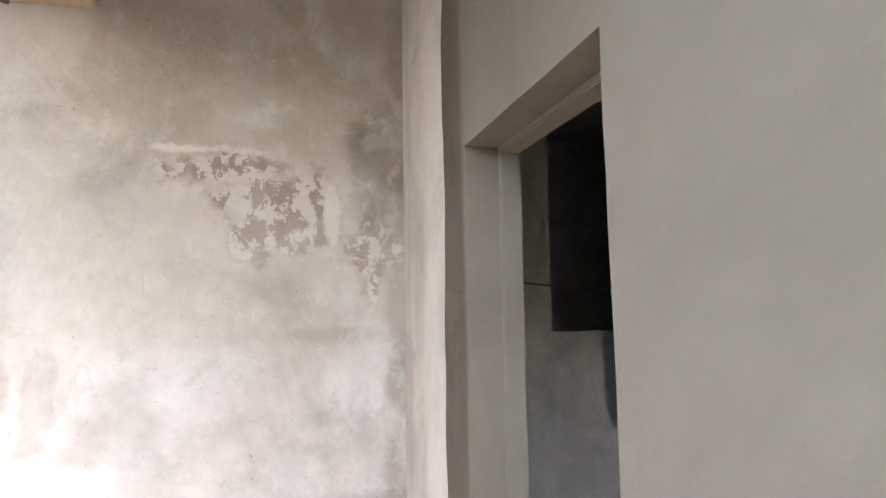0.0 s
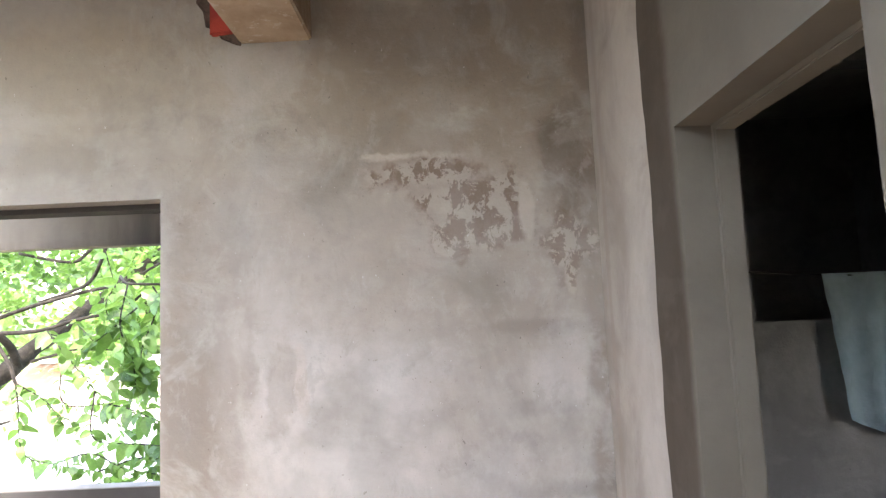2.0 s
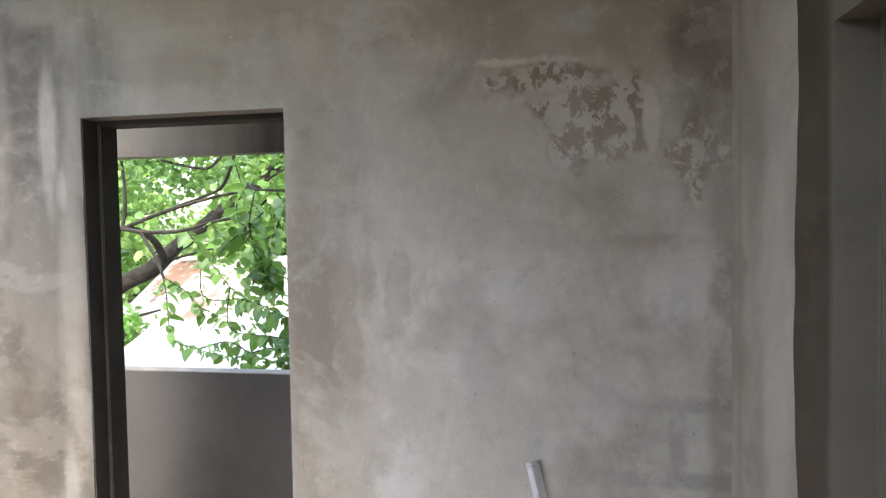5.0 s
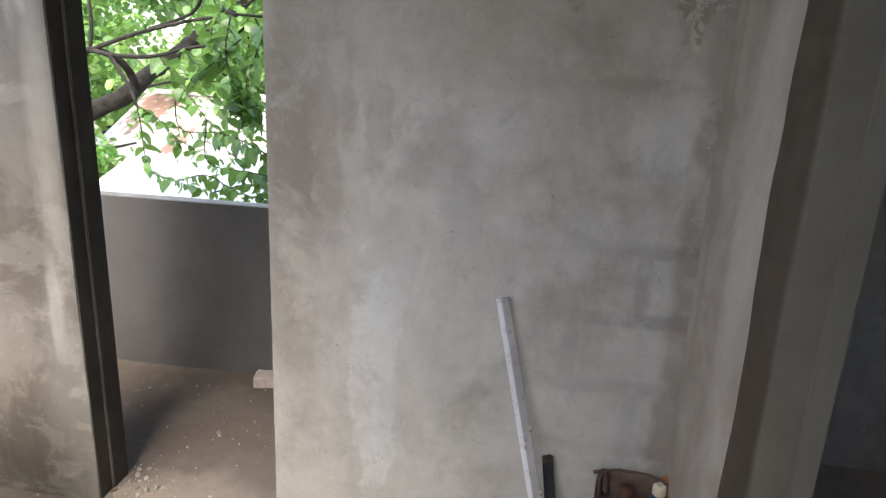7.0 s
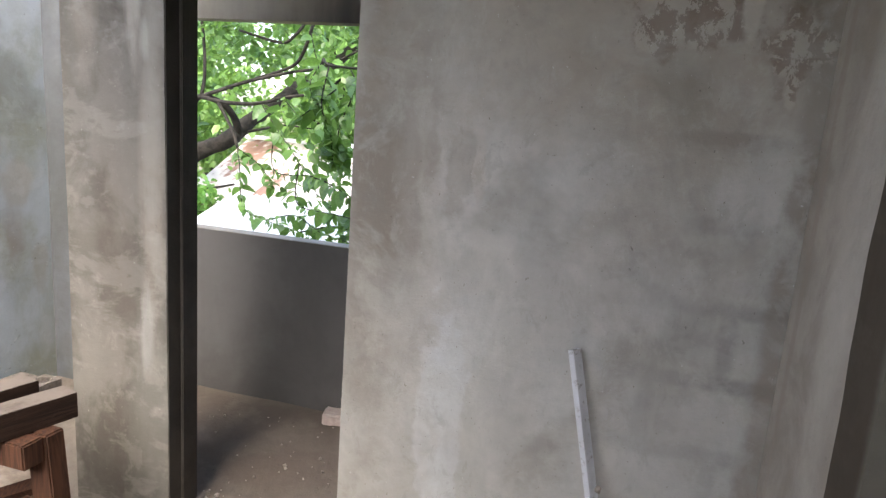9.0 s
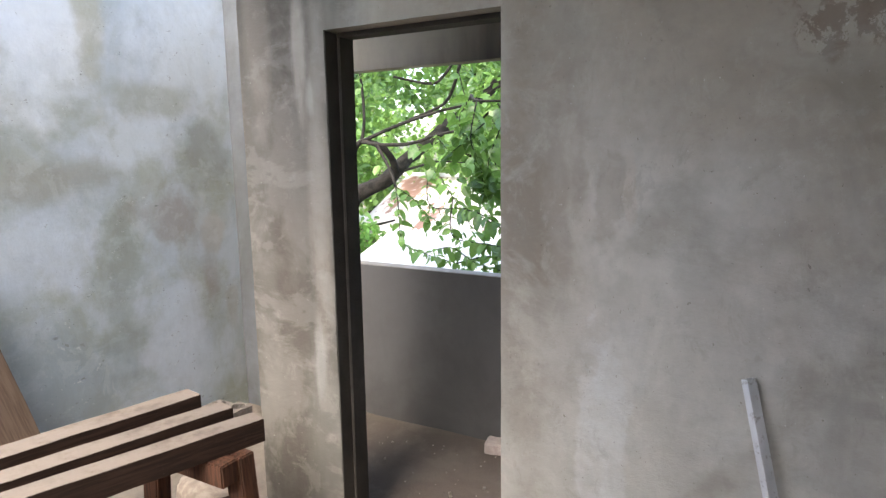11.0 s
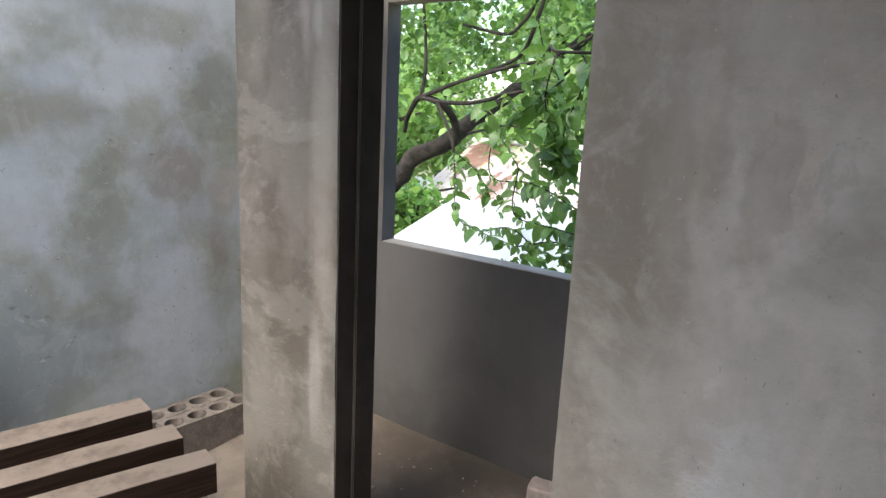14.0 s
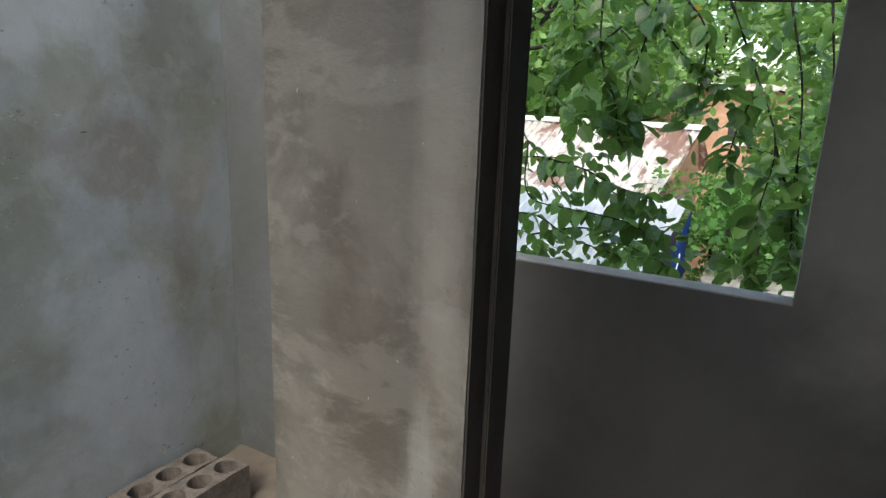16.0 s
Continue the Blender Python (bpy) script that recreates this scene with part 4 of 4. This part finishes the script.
            x = 1.60 + 0.60 * u + 0.05 * v * (1 - u)
            fold = 0.018 * math.sin(u * 24 + v * 2) * (0.4 + v) + 0.01 * noise.noise(Vector((u * 6, v * 5, 0)))
            row.append(bm.verts.new((x, 2.448 - fold, 1.808 - length * v)))
        rows.append(row)
    for a, b in zip(rows, rows[1:]):
        for i in range(20):
            bm.faces.new((a[i], a[i + 1], b[i + 1], b[i]))
    bmesh.ops.solidify(bm, geom=bm.faces[:], thickness=0.003)
    tagged(part("hanging_cloth", bm, M_CLOTH, smooth=True), "pale blue cloth hanging from a rope in the dark room", "cloth")


cloth()


# ---- outside: ground and houses ----
def ground():
    bm = bmesh.new()
    n = 60
    grid = []
    for j in range(n + 1):
        row = []
        for i in range(n + 1):
            x, y = ((i / n * 2 - 1) ** 3) * 900, ((j / n * 2 - 1) ** 3) * 900
            row.append(bm.verts.new((x, y, -3.2 + 0.15 * noise.noise(Vector((x * 0.2, y * 0.2, 0))))))
        grid.append(row)
    for j in range(n):
        for i in range(n):
            bm.faces.new((grid[j][i], grid[j][i + 1], grid[j + 1][i + 1], grid[j + 1][i]))
    structure("ground", bm, M_GROUND, "earth yard with patches of grass", True)
    bm = bmesh.new()
    box(bm, (-3.10, -3.45, -3.4), (2.97, 2.79, -0.21))
    structure("lower_storey", bm, M_HOUSE, "rendered lower storey of the house")


ground()


def corrugated(corners, waves, depth=0.022):
    """Sheet roof between four corners (near left, near right, far right, far left), ribs along the slope."""
    a, b, c, d = [Vector(p) for p in corners]
    up = (b - a).cross(d - a).normalized()
    bm, cols = bmesh.new(), waves * 4
    rows = []
    for j in range(7):
        t = j / 6
        p, q = a.lerp(d, t), b.lerp(c, t)
        rows.append([bm.verts.new(p.lerp(q, i / cols) + up * (depth * math.sin(math.pi * i / 2) + 0.012 * noise.noise(Vector((i * 0.13, j, 2))))) for i in range(cols + 1)])
    for r, s in zip(rows, rows[1:]):
        for i in range(cols):
            bm.faces.new((r[i], r[i + 1], s[i + 1], s[i]))
    bmesh.ops.solidify(bm, geom=bm.faces[:], thickness=0.006)
    return bm


def shed():
    house = thing("shed", (0, 0, 0), "low shed with a pale corrugated sheet roof and blue gable", "shed")
    near_l, near_r, far_r, far_l = (-4.95, 5.3, 0.02), (-2.03, 5.6, 0.0), (-2.22, 9.6, 0.235), (-6.1, 8.75, 0.32)
    part("roof", corrugated((near_l, near_r, far_r, far_l), 34), M_SHEET, house, "pale weathered sheet roof")
    bm = bmesh.new()
    low = -3.15
    pts = [Vector(p) for p in (near_l, near_r, far_r, far_l)]
    mid = sum(pts, Vector()) / 4
    pts = [mid + (p - mid) * 0.95 for p in pts]
    top = [bm.verts.new((p.x, p.y, p.z - 0.07)) for p in pts]
    bot = [bm.verts.new((p.x, p.y, low)) for p in pts]
    for k in range(4):
        n = (k + 1) % 4
        bm.faces.new((bot[k], bot[n], top[n], top[k]))
    part("wall", bm, M_HOUSE, house)
    bm = bmesh.new()
    p, q = Vector((-2.06, 7.3, 0.06)), Vector((-2.19, 9.5, 0.19))
    v = [bm.verts.new(x) for x in (p + Vector((0.03, 0, -0.9)), q + Vector((0.03, 0, -0.9)), q + Vector((0.03, 0, -0.03)), p + Vector((0.03, 0, -0.03)))]
    bm.faces.new(v)
    bmesh.ops.solidify(bm, geom=bm.faces[:], thickness=0.01)
    blue = part("gable_panel", bm, M_BLUE, house, "bright blue panel")
    bm = bmesh.new()
    tube(bm, [(-2.07, 7.6, -0.55), (-2.10, 8.2, -0.18)], 0.03, 4)
    part("slash", bm, M_CAP, blue, "white painted stripe")


shed()


def rusty_house():
    house = thing("rusty_house", (0, 0, 0), "house with a rusty corrugated roof and white ridge cap", "house")
    part("roof", corrugated(((-8.2, 10.0, -0.15), (-2.82, 10.3, 0.02), (-2.60, 13.0, 1.0), (-8.6, 13.0, 1.02)), 44, 0.03), M_RUST, house, "rust streaked sheet roof")
    part("back_roof", corrugated(((-2.62, 16.0, 0.0), (-8.6, 16.0, 0.0), (-8.6, 13.02, 1.02), (-2.60, 13.02, 1.0)), 40, 0.03), M_RUST, house)
    bm = bmesh.new()
    box(bm, (-8.65, 12.88, 1.0), (-2.55, 13.14, 1.09), bevel=0.02)
    part("ridge_cap", bm, M_CAP, house, "white painted ridge cap")
    bm = bmesh.new()
    box(bm, (-8.3, 10.3, -3.2), (-2.85, 15.6, -0.2))
    part("wall", bm, M_HOUSE, house)
    # closed flat face, the gable's dark inside is only its colour
    bm = bmesh.new()
    v = [bm.verts.new(p) for p in ((-2.83, 10.5, -0.2), (-2.83, 15.5, -0.2), (-2.62, 13.0, 0.93))]
    bm.faces.new(v)
    part("gable", bm, M_GLASS, house, "gable face coloured dark like a shaded inside")


rusty_house()


def terracotta_house():
    house = thing("terracotta_house", (0, 0, 0), "orange rendered house beyond the trees", "house")
    bm = bmesh.new()
    box(bm, (-4.2, 17.0, -3.2), (0.6, 21.0, 1.75))
    part("wall", bm, M_TERRA, house)
    bm = bmesh.new()
    box(bm, (-4.5, 16.7, 1.75), (0.9, 21.3, 1.9), bevel=0.02)
    part("roof", bm, M_RUST, house, "rusty flat roof edge")
    for x in (-3.4, -2.2, -1.0):
        bm = bmesh.new()
        box(bm, (x - 0.3, 16.96, 0.6), (x + 0.3, 17.05, 1.4))
        win = part("window", bm, M_GLASS, house, "dark window")
        bm = bmesh.new()
        box(bm, (x - 0.36, 16.93, 0.52), (x + 0.36, 16.99, 0.60), bevel=0.01)
        part("sill", bm, M_CAP, win)


terracotta_house()


def low_slab():
    roof = thing("low_roof", (0, 0, 0), "low pale concrete roof slab beside the bushes", "roof")
    bm = bmesh.new()
    box(bm, (-1.9, 8.6, -0.72), (1.6, 12.2, -0.60), bevel=0.01)
    part("slab", bm, M_SILL, roof)
    bm = bmesh.new()
    box(bm, (-1.7, 8.8, -3.2), (1.4, 12.0, -0.721))
    part("wall", bm, M_HOUSE, roof)


low_slab()


def yard_things():
    dish = thing("satellite_dish", (-8.75, 11.0, 0.05), "white satellite dish on a pole", "dish")
    bm = bmesh.new()
    bmesh.ops.create_uvsphere(bm, u_segments=20, v_segments=12, radius=0.42)
    bmesh.ops.delete(bm, geom=[v for v in bm.verts if v.co.z > -0.25], context="VERTS")
    for v in bm.verts:
        v.co.z += 0.25
    bmesh.ops.solidify(bm, geom=bm.faces[:], thickness=0.01)
    part("dish", bm, M_WHITE, dish, smooth=True).matrix_local = pose(0, 0, 0, 50, 0, 20)
    bm = bmesh.new()
    tube(bm, [(0, 0.1, 0), (0, 0.12, -3.25)], 0.03, 8)
    part("pole", bm, M_BLACK, dish)
    tank = thing("water_drum", (-8.9, 11.6, -3.2), "blue plastic drum on a stand in the yard", "drum")
    bm = bmesh.new()
    tube(bm, [(0, 0, 2.4), (0, 0, 2.45), (0, 0, 3.2), (0, 0, 3.28)], [0.33, 0.36, 0.36, 0.25], 18)
    part("drum", bm, M_TANK, tank, smooth=True)
    for x, y in ((-0.3, -0.3), (0.3, -0.3), (0.3, 0.3), (-0.3, 0.3)):
        bm = bmesh.new()
        tube(bm, [(x, y, -0.1), (x, y, 2.42)], 0.04, 6)
        part("leg", bm, M_POST, tank)


yard_things()


# ---- trees ----
def leaf_mesh(name, mat, length, width, fold, curl):
    """Broad ovate leaf with a folded midrib and drooping tip."""
    bm, rows = bmesh.new(), []
    for k in range(6):
        t = k / 5
        w = width * math.sin(math.pi * min(1, t * 0.93 + 0.07)) ** 0.75 * (1 - 0.25 * t) if k < 5 else 0.0
        x = length * t
        z = -curl * t * t * length
        if k == 5:
            rows.append([bm.verts.new((x, 0, z))])
        else:
            rows.append([bm.verts.new((x, -w, z + fold * w)), bm.verts.new((x, 0, z)), bm.verts.new((x, w, z + fold * w))])
    for a, b in zip(rows, rows[1:]):
        if len(b) == 3:
            bm.faces.new((a[0], a[1], b[1], b[0]))
            bm.faces.new((a[1], a[2], b[2], b[1]))
        else:
            bm.faces.new((a[0], a[1], b[0]))
            bm.faces.new((a[1], a[2], b[0]))
    return mesh_of(bm, name, mat, True)


def leaf_cloud(name, clumps, mat, parent, seed, size, per, spread):
    """Many small leaves round the clump centres, as one mesh."""
    rng = random.Random(seed)
    verts, faces = [], []
    for centre, radius in clumps:
        c = Vector(centre)
        for _ in range(int(per * radius * radius / (spread * spread))):
            d = Vector((rng.gauss(0, 1), rng.gauss(0, 1), rng.gauss(0, 0.75)))
            p = c + d * radius * 0.5
            s = size * (0.6 + 0.8 * rng.random())
            yaw, droop, roll = rng.random() * 6.283, rng.gauss(0.5, 0.5), rng.gauss(0, 0.6)
            m = Euler((roll, droop, yaw)).to_matrix()
            base = len(verts)
            for x, y, z in ((0, 0, 0), (0.30, 0.36, 0.05), (0.76, 0.30, 0.0), (1.0, 0, -0.08), (0.76, -0.30, 0.0), (0.30, -0.36, 0.05)):
                verts.append(p + m @ Vector((x, y, z)) * s)
            faces += [(base, base + 1, base + 2, base + 3), (base, base + 3, base + 4, base + 5)]
    me = bpy.data.meshes.new(name)
    me.from_pydata(verts, [], faces)
    me.materials.append(mat)
    ob = new(name, me)
    ob.parent = parent
    return tagged(ob, kind="stuff")


def near_tree():
    tree = thing("tree", (-6.4, 6.1, -3.2), "large broad-leaved tree with a dark forking limb before the balcony", "tree")
    base = tree.matrix_world.translation.copy()

    def limb(name, points, radii, parent, steps=5, sides=9):
        line = smooth_line(points, steps)
        n = len(line)
        r = [radii[0] + (radii[1] - radii[0]) * i / (n - 1) for i in range(n)]
        bm = bmesh.new()
        tube(bm, [p - base for p in line], r, sides, 0.25)
        return part(name, bm, M_BARK, parent, smooth=True)

    trunk = limb("trunk", [(-6.4, 6.1, -3.3), (-6.1, 5.8, -1.6), (-5.4, 5.3, -0.2), (-4.6, 4.9, 0.55), (-4.12, 4.83, 0.93)], (0.24, 0.085), tree, 6, 12)
    limb("limb", [(-4.12, 4.83, 0.93), (-4.0, 4.85, 1.05), (-3.90, 4.9, 1.21), (-3.73, 4.95, 1.30), (-3.56, 5.0, 1.40), (-3.51, 5.15, 1.53), (-3.43, 5.35, 1.66), (-3.38, 5.6, 1.81), (-3.36, 5.9, 1.95), (-3.25, 6.2, 2.12), (-2.9, 6.4, 2.5)], (0.085, 0.055), trunk, 6, 11)
    limb("branch", [(-3.50, 5.02, 1.42), (-3.48, 4.9, 1.57), (-3.49, 4.8, 1.66), (-3.55, 4.7, 1.72), (-3.66, 4.65, 1.73), (-3.81, 4.7, 1.58), (-3.93, 4.8, 1.44)], (0.034, 0.018), trunk)
    limb("branch", [(-3.64, 4.65, 1.73), (-3.35, 4.62, 1.70), (-3.05, 4.6, 1.71), (-2.81, 4.6, 1.77), (-2.45, 4.6, 1.84), (-2.2, 4.5, 1.98)], (0.020, 0.009), trunk)
    limb("branch", [(-3.62, 4.65, 1.74), (-3.25, 4.7, 1.88), (-2.87, 4.8, 1.99), (-2.6, 4.9, 2.06), (-2.2, 4.9, 2.25)], (0.018, 0.009), trunk)
    limb("branch", [(-3.64, 4.65, 1.74), (-3.62, 4.66, 1.9), (-3.65, 4.7, 2.15), (-3.71, 4.7, 2.66), (-3.8, 4.8, 3.3)], (0.016, 0.010), trunk)
    limb("branch", [(-3.43, 4.6, 1.69), (-3.26, 4.55, 1.48), (-3.17, 4.5, 1.33)], (0.016, 0.012), trunk)
    limb("branch", [(-3.51, 5.12, 1.44), (-3.21, 5.0, 1.5), (-3.01, 5.0, 1.54), (-2.7, 4.9, 1.53)], (0.014, 0.006), trunk)
    limb("branch", [(-3.5, 5.0, 2.35), (-3.09, 5.0, 2.26), (-2.95, 5.0, 2.32), (-2.81, 5.0, 2.5), (-2.7, 5.1, 2.9)], (0.012, 0.016), trunk)
    limb("branch", [(-3.33, 5.0, 1.94), (-2.93, 4.8, 2.01), (-2.67, 4.6, 2.08), (-2.52, 4.5, 2.29), (-2.4, 4.5, 2.7)], (0.012, 0.016), trunk)
    limb("branch", [(-2.45, 4.6, 1.84), (-2.25, 4.2, 2.05), (-1.97, 3.75, 1.98), (-1.7, 3.7, 1.96), (-1.4, 3.9, 1.95), (-1.05, 4.0, 1.95)], (0.011, 0.006), trunk)

    rng = random.Random(11)
    kinds = [leaf_mesh("leaf", M_LEAF, 0.135, 0.046, 0.30, 0.3), leaf_mesh("leaf", M_LEAF, 0.105, 0.038, 0.2, 0.5), leaf_mesh("leaf", M_LEAF, 0.085, 0.033, 0.4, 0.15)]
    yellow = leaf_mesh("leaf", M_YELLOW, 0.13, 0.042, 0.35, 0.3)
    twigs = [
        # lower hanging sprays
        [(-3.02, 4.6, 1.72), (-2.82, 4.5, 1.54), (-2.53, 4.4, 1.26), (-2.27, 4.3, 0.98)],
        [(-2.82, 4.5, 1.54), (-2.76, 4.4, 1.19), (-2.4, 4.3, 1.18), (-2.04, 4.2, 1.22)],
        [(-3.17, 4.5, 1.33), (-3.08, 4.4, 1.18), (-3.04, 4.4, 0.85), (-2.76, 4.3, 0.78), (-2.39, 4.2, 0.74)],
        [(-3.17, 4.5, 1.33), (-2.88, 4.4, 1.2), (-2.69, 4.3, 1.04)],
        [(-2.53, 4.4, 1.26), (-2.43, 4.2, 0.97), (-2.11, 4.1, 0.93), (-1.79, 4.0, 0.9)],
        [(-2.4, 4.3, 1.18), (-2.26, 4.2, 1.17), (-1.95, 4.1, 1.06), (-1.68, 4.0, 0.98)],
        [(-2.39, 4.2, 0.74), (-2.07, 4.2, 0.82), (-1.77, 4.1, 0.76), (-1.58, 4.0, 0.72)],
        [(-2.76, 4.3, 0.78), (-2.33, 4.0, 0.9), (-2.07, 3.9, 0.82), (-1.83, 3.9, 0.77)],
        [(-2.4, 4.3, 1.18), (-2.07, 4.0, 1.17), (-1.86, 3.9, 1.11), (-1.7, 3.9, 1.07)],
        [(-2.11, 4.1, 0.93), (-1.96, 4.0, 0.94), (-1.76, 3.9, 0.93), (-1.65, 3.9, 0.86)],
        # dark bunch hanging before the opening
        [(-1.97, 3.75, 1.98), (-1.89, 3.5, 1.72), (-1.82, 3.5, 1.54), (-1.77, 3.45, 1.37)],
        [(-1.71, 3.7, 1.96), (-1.74, 3.6, 1.75), (-1.76, 3.5, 1.58), (-1.76, 3.5, 1.43)],
        [(-1.62, 3.7, 1.95), (-1.5, 3.6, 1.79), (-1.5, 3.6, 1.54)],
        [(-1.84, 3.6, 1.82), (-1.94, 3.5, 1.7), (-2.05, 3.45, 1.6)],
        [(-1.79, 3.7, 1.95), (-1.6, 3.6, 1.73), (-1.43, 3.6, 1.57)],
        [(-2.1, 3.9, 2.02), (-2.08, 3.7, 1.86), (-2.0, 3.6, 1.74)],
        [(-2.25, 4.2, 2.05), (-2.2, 4.1, 1.85), (-2.12, 4.0, 1.62), (-2.05, 3.9, 1.45)],
        # curtain beside the opening's edge
        [(-1.46, 3.9, 1.95), (-1.3, 3.9, 1.61), (-1.2, 3.8, 1.36), (-1.22, 3.7, 1.1), (-1.23, 3.7, 0.86)],
        [(-1.23, 4.0, 1.95), (-1.14, 3.9, 1.61), (-1.11, 3.8, 1.29), (-1.12, 3.8, 1.03)],
        [(-1.08, 4.0, 1.95), (-1.02, 3.9, 1.55), (-1.02, 3.8, 1.19)],
        [(-1.3, 3.9, 1.61), (-1.35, 3.8, 1.44), (-1.37, 3.7, 1.28)],
        [(-1.2, 3.8, 1.36), (-1.1, 3.8, 1.08), (-1.08, 3.7, 0.88)],
        [(-1.11, 3.8, 1.29), (-1.06, 3.9, 0.97), (-1.06, 3.9, 0.79)],
        # top fringe
        [(-2.81, 4.6, 1.77), (-2.66, 4.5, 1.68), (-2.45, 4.4, 1.5)],
        [(-2.6, 4.9, 2.06), (-2.4, 4.6, 1.95), (-2.25, 4.5, 1.7)],
        [(-2.45, 4.6, 1.84), (-2.3, 4.5, 1.66), (-2.2, 4.4, 1.42)],
        [(-2.7, 4.9, 1.53), (-2.5, 4.8, 1.5), (-2.3, 4.7, 1.38)],
        [(-2.52, 4.5, 2.29), (-2.4, 4.4, 2.05), (-2.3, 4.3, 1.9)],
        [(-2.2, 4.5, 1.98), (-2.0, 4.4, 1.85), (-1.85, 4.3, 1.65)],
    ]
    count = 0
    for path in twigs:
        line = smooth_line(path, 6)
        bm = bmesh.new()
        tube(bm, [p - base for p in line], [0.006 - 0.004 * i / (len(line) - 1) for i in range(len(line))], 5)
        twig = part("twig", bm, M_BARK, tree, smooth=True)
        for i in range(1, len(line)):
            for side in (-1, 1):
                if rng.random() < 0.10:
                    continue
                d = (line[i] - line[i - 1]).normalized()
                yaw = math.atan2(d.y, d.x) + side * (0.9 + 0.5 * rng.random())
                s = 0.45 + 0.75 * rng.random() ** 1.5
                ob = new("leaf", yellow if count in (37, 391) else kinds[count % 3])
                ob.parent = twig
                p = line[i] - base
                ob.matrix_local = pose(*p, math.degrees(rng.gauss(0, 0.5)), math.degrees(0.55 + rng.gauss(0, 0.4)), math.degrees(yaw)) @ Matrix.Scale(s, 4)
                count += 1
    # the rest of this tree's foliage, further along the limbs
    clumps = []
    for path in twigs:
        p = Vector(path[-1])
        clumps.append((p - base, 0.15))
    for k in range(80):
        x = -5.2 + 4.6 * rng.random()
        y = 4.8 + 2.0 * rng.random()
        z = 2.05 + 1.3 * rng.random() + 0.10 * abs(x + 3)
        clumps.append((Vector((x, y, z)) - base, 0.32))
    for k in range(16):
        x = -2.9 + 1.1 * rng.random()
        clumps.append((Vector((x, 4.0 + 0.9 * rng.random(), 0.30 + 0.30 * rng.random() * (1 + 0.6 * max(0, x + 2.2)))) - base, 0.18))
    for k in range(34):
        x = -1.35 + 1.2 * rng.random()
        y = 4.3 + 1.6 * rng.random()
        z = 0.9 + 1.4 * rng.random()
        clumps.append((Vector((x, y, z)) - base, 0.25))
    for k in range(16):
        clumps.append((Vector((-2.6 + 1.0 * rng.random(), 4.4 + 1.0 * rng.random(), 1.55 + 0.6 * rng.random())) - base, 0.18))
    leaf_cloud("foliage", clumps, M_LEAF, tree, 21, 0.085, 62, 0.32)


near_tree()


def far_trees():
    rng = random.Random(3)
    spots = [(-11.5, 13.5, 3.4), (-8.2, 17.5, 4.2), (-9.0, 9.5, 2.6), (-5.6, 18.5, 4.6), (-3.4, 22.0, 4.8), (0.1, 14.8, 3.6), (1.8, 17.5, 4.2), (-13.5, 18.0, 4.6), (0.6, 23.0, 5.0), (4.2, 20.0, 4.6), (-5.8, 24.0, 5.0), (-6.8, 14.2, 4.4), (-5.4, 16.4, 4.6)]
    for k, (x, y, top) in enumerate(spots):
        tree = thing("tree", (x, y, -3.2), "tall leafy green tree behind the tin roofs", "tree", "trees behind the roofs")
        bm = bmesh.new()
        h = top + 3.2
        tube(bm, smooth_line([(0, 0, -0.1), (0.1, 0.05, h * 0.3), (-0.1, 0.1, h * 0.6), (0.1, 0, h * 0.85)]), [0.22 - 0.17 * i / 15 for i in range(16)], 9, 0.2)
        part("trunk", bm, M_BARK, tree, smooth=True)
        for i in range(5):
            a = rng.random() * 6.28
            r = 0.9 + 0.9 * rng.random()
            z = h * (0.45 + 0.08 * i)
            bm = bmesh.new()
            tube(bm, smooth_line([(0, 0, z), (math.cos(a) * r * 0.5, math.sin(a) * r * 0.5, z + 0.5), (math.cos(a) * r * 1.2, math.sin(a) * r * 1.2, z + 0.8)]), [0.08 - 0.006 * i2 for i2 in range(11)], 6, 0.2)
            part("branch", bm, M_BARK, tree, smooth=True)
        clumps = []
        for i in range(66):
            a, q = rng.random() * 6.283, rng.random() ** 0.5
            z = h * (0.40 + 0.62 * rng.random())
            wide = 2.1 * math.sin(math.pi * min(1, max(0.08, (z / h - 0.30) / 0.75))) ** 0.6
            clumps.append((Vector((math.cos(a) * q * wide, math.sin(a) * q * wide, z)), 0.62))
        leaf_cloud("crown", clumps, M_CROWN, tree, 40 + k, 0.17, 84, 0.62)


far_trees()


def bushes():
    rng = random.Random(8)
    for k, (x, y, z, r) in enumerate(((-1.35, 9.4, 0.2, 0.55), (-0.9, 10.4, 0.5, 0.7), (-1.8, 11.2, 0.35, 0.6), (0.5, 9.0, -0.1, 0.6), (-1.5, 7.4, -0.55, 0.5), (-7.9, 9.6, 0.15, 0.7))):
        bush = thing("bush", (x, y, -3.2), "dense green bush beside the sheds", "bush", "bushes")
        bm = bmesh.new()
        for i in range(4):
            a = i * 1.6
            tube(bm, smooth_line([(0, 0, -0.1), (0.1 * math.cos(a), 0.1 * math.sin(a), 1.5), (0.35 * math.cos(a), 0.35 * math.sin(a), z + 3.0)]), 0.025, 6)
        part("stem", bm, M_BARK, bush, smooth=True)
        clumps = [(Vector((rng.gauss(0, r * 0.6), rng.gauss(0, r * 0.6), z + 3.2 - abs(rng.gauss(0, 1.1)))), 0.32) for _ in range(44)]
        leaf_cloud("leaves", clumps, M_BUSH, bush, 80 + k, 0.10, 52, 0.32)


bushes()
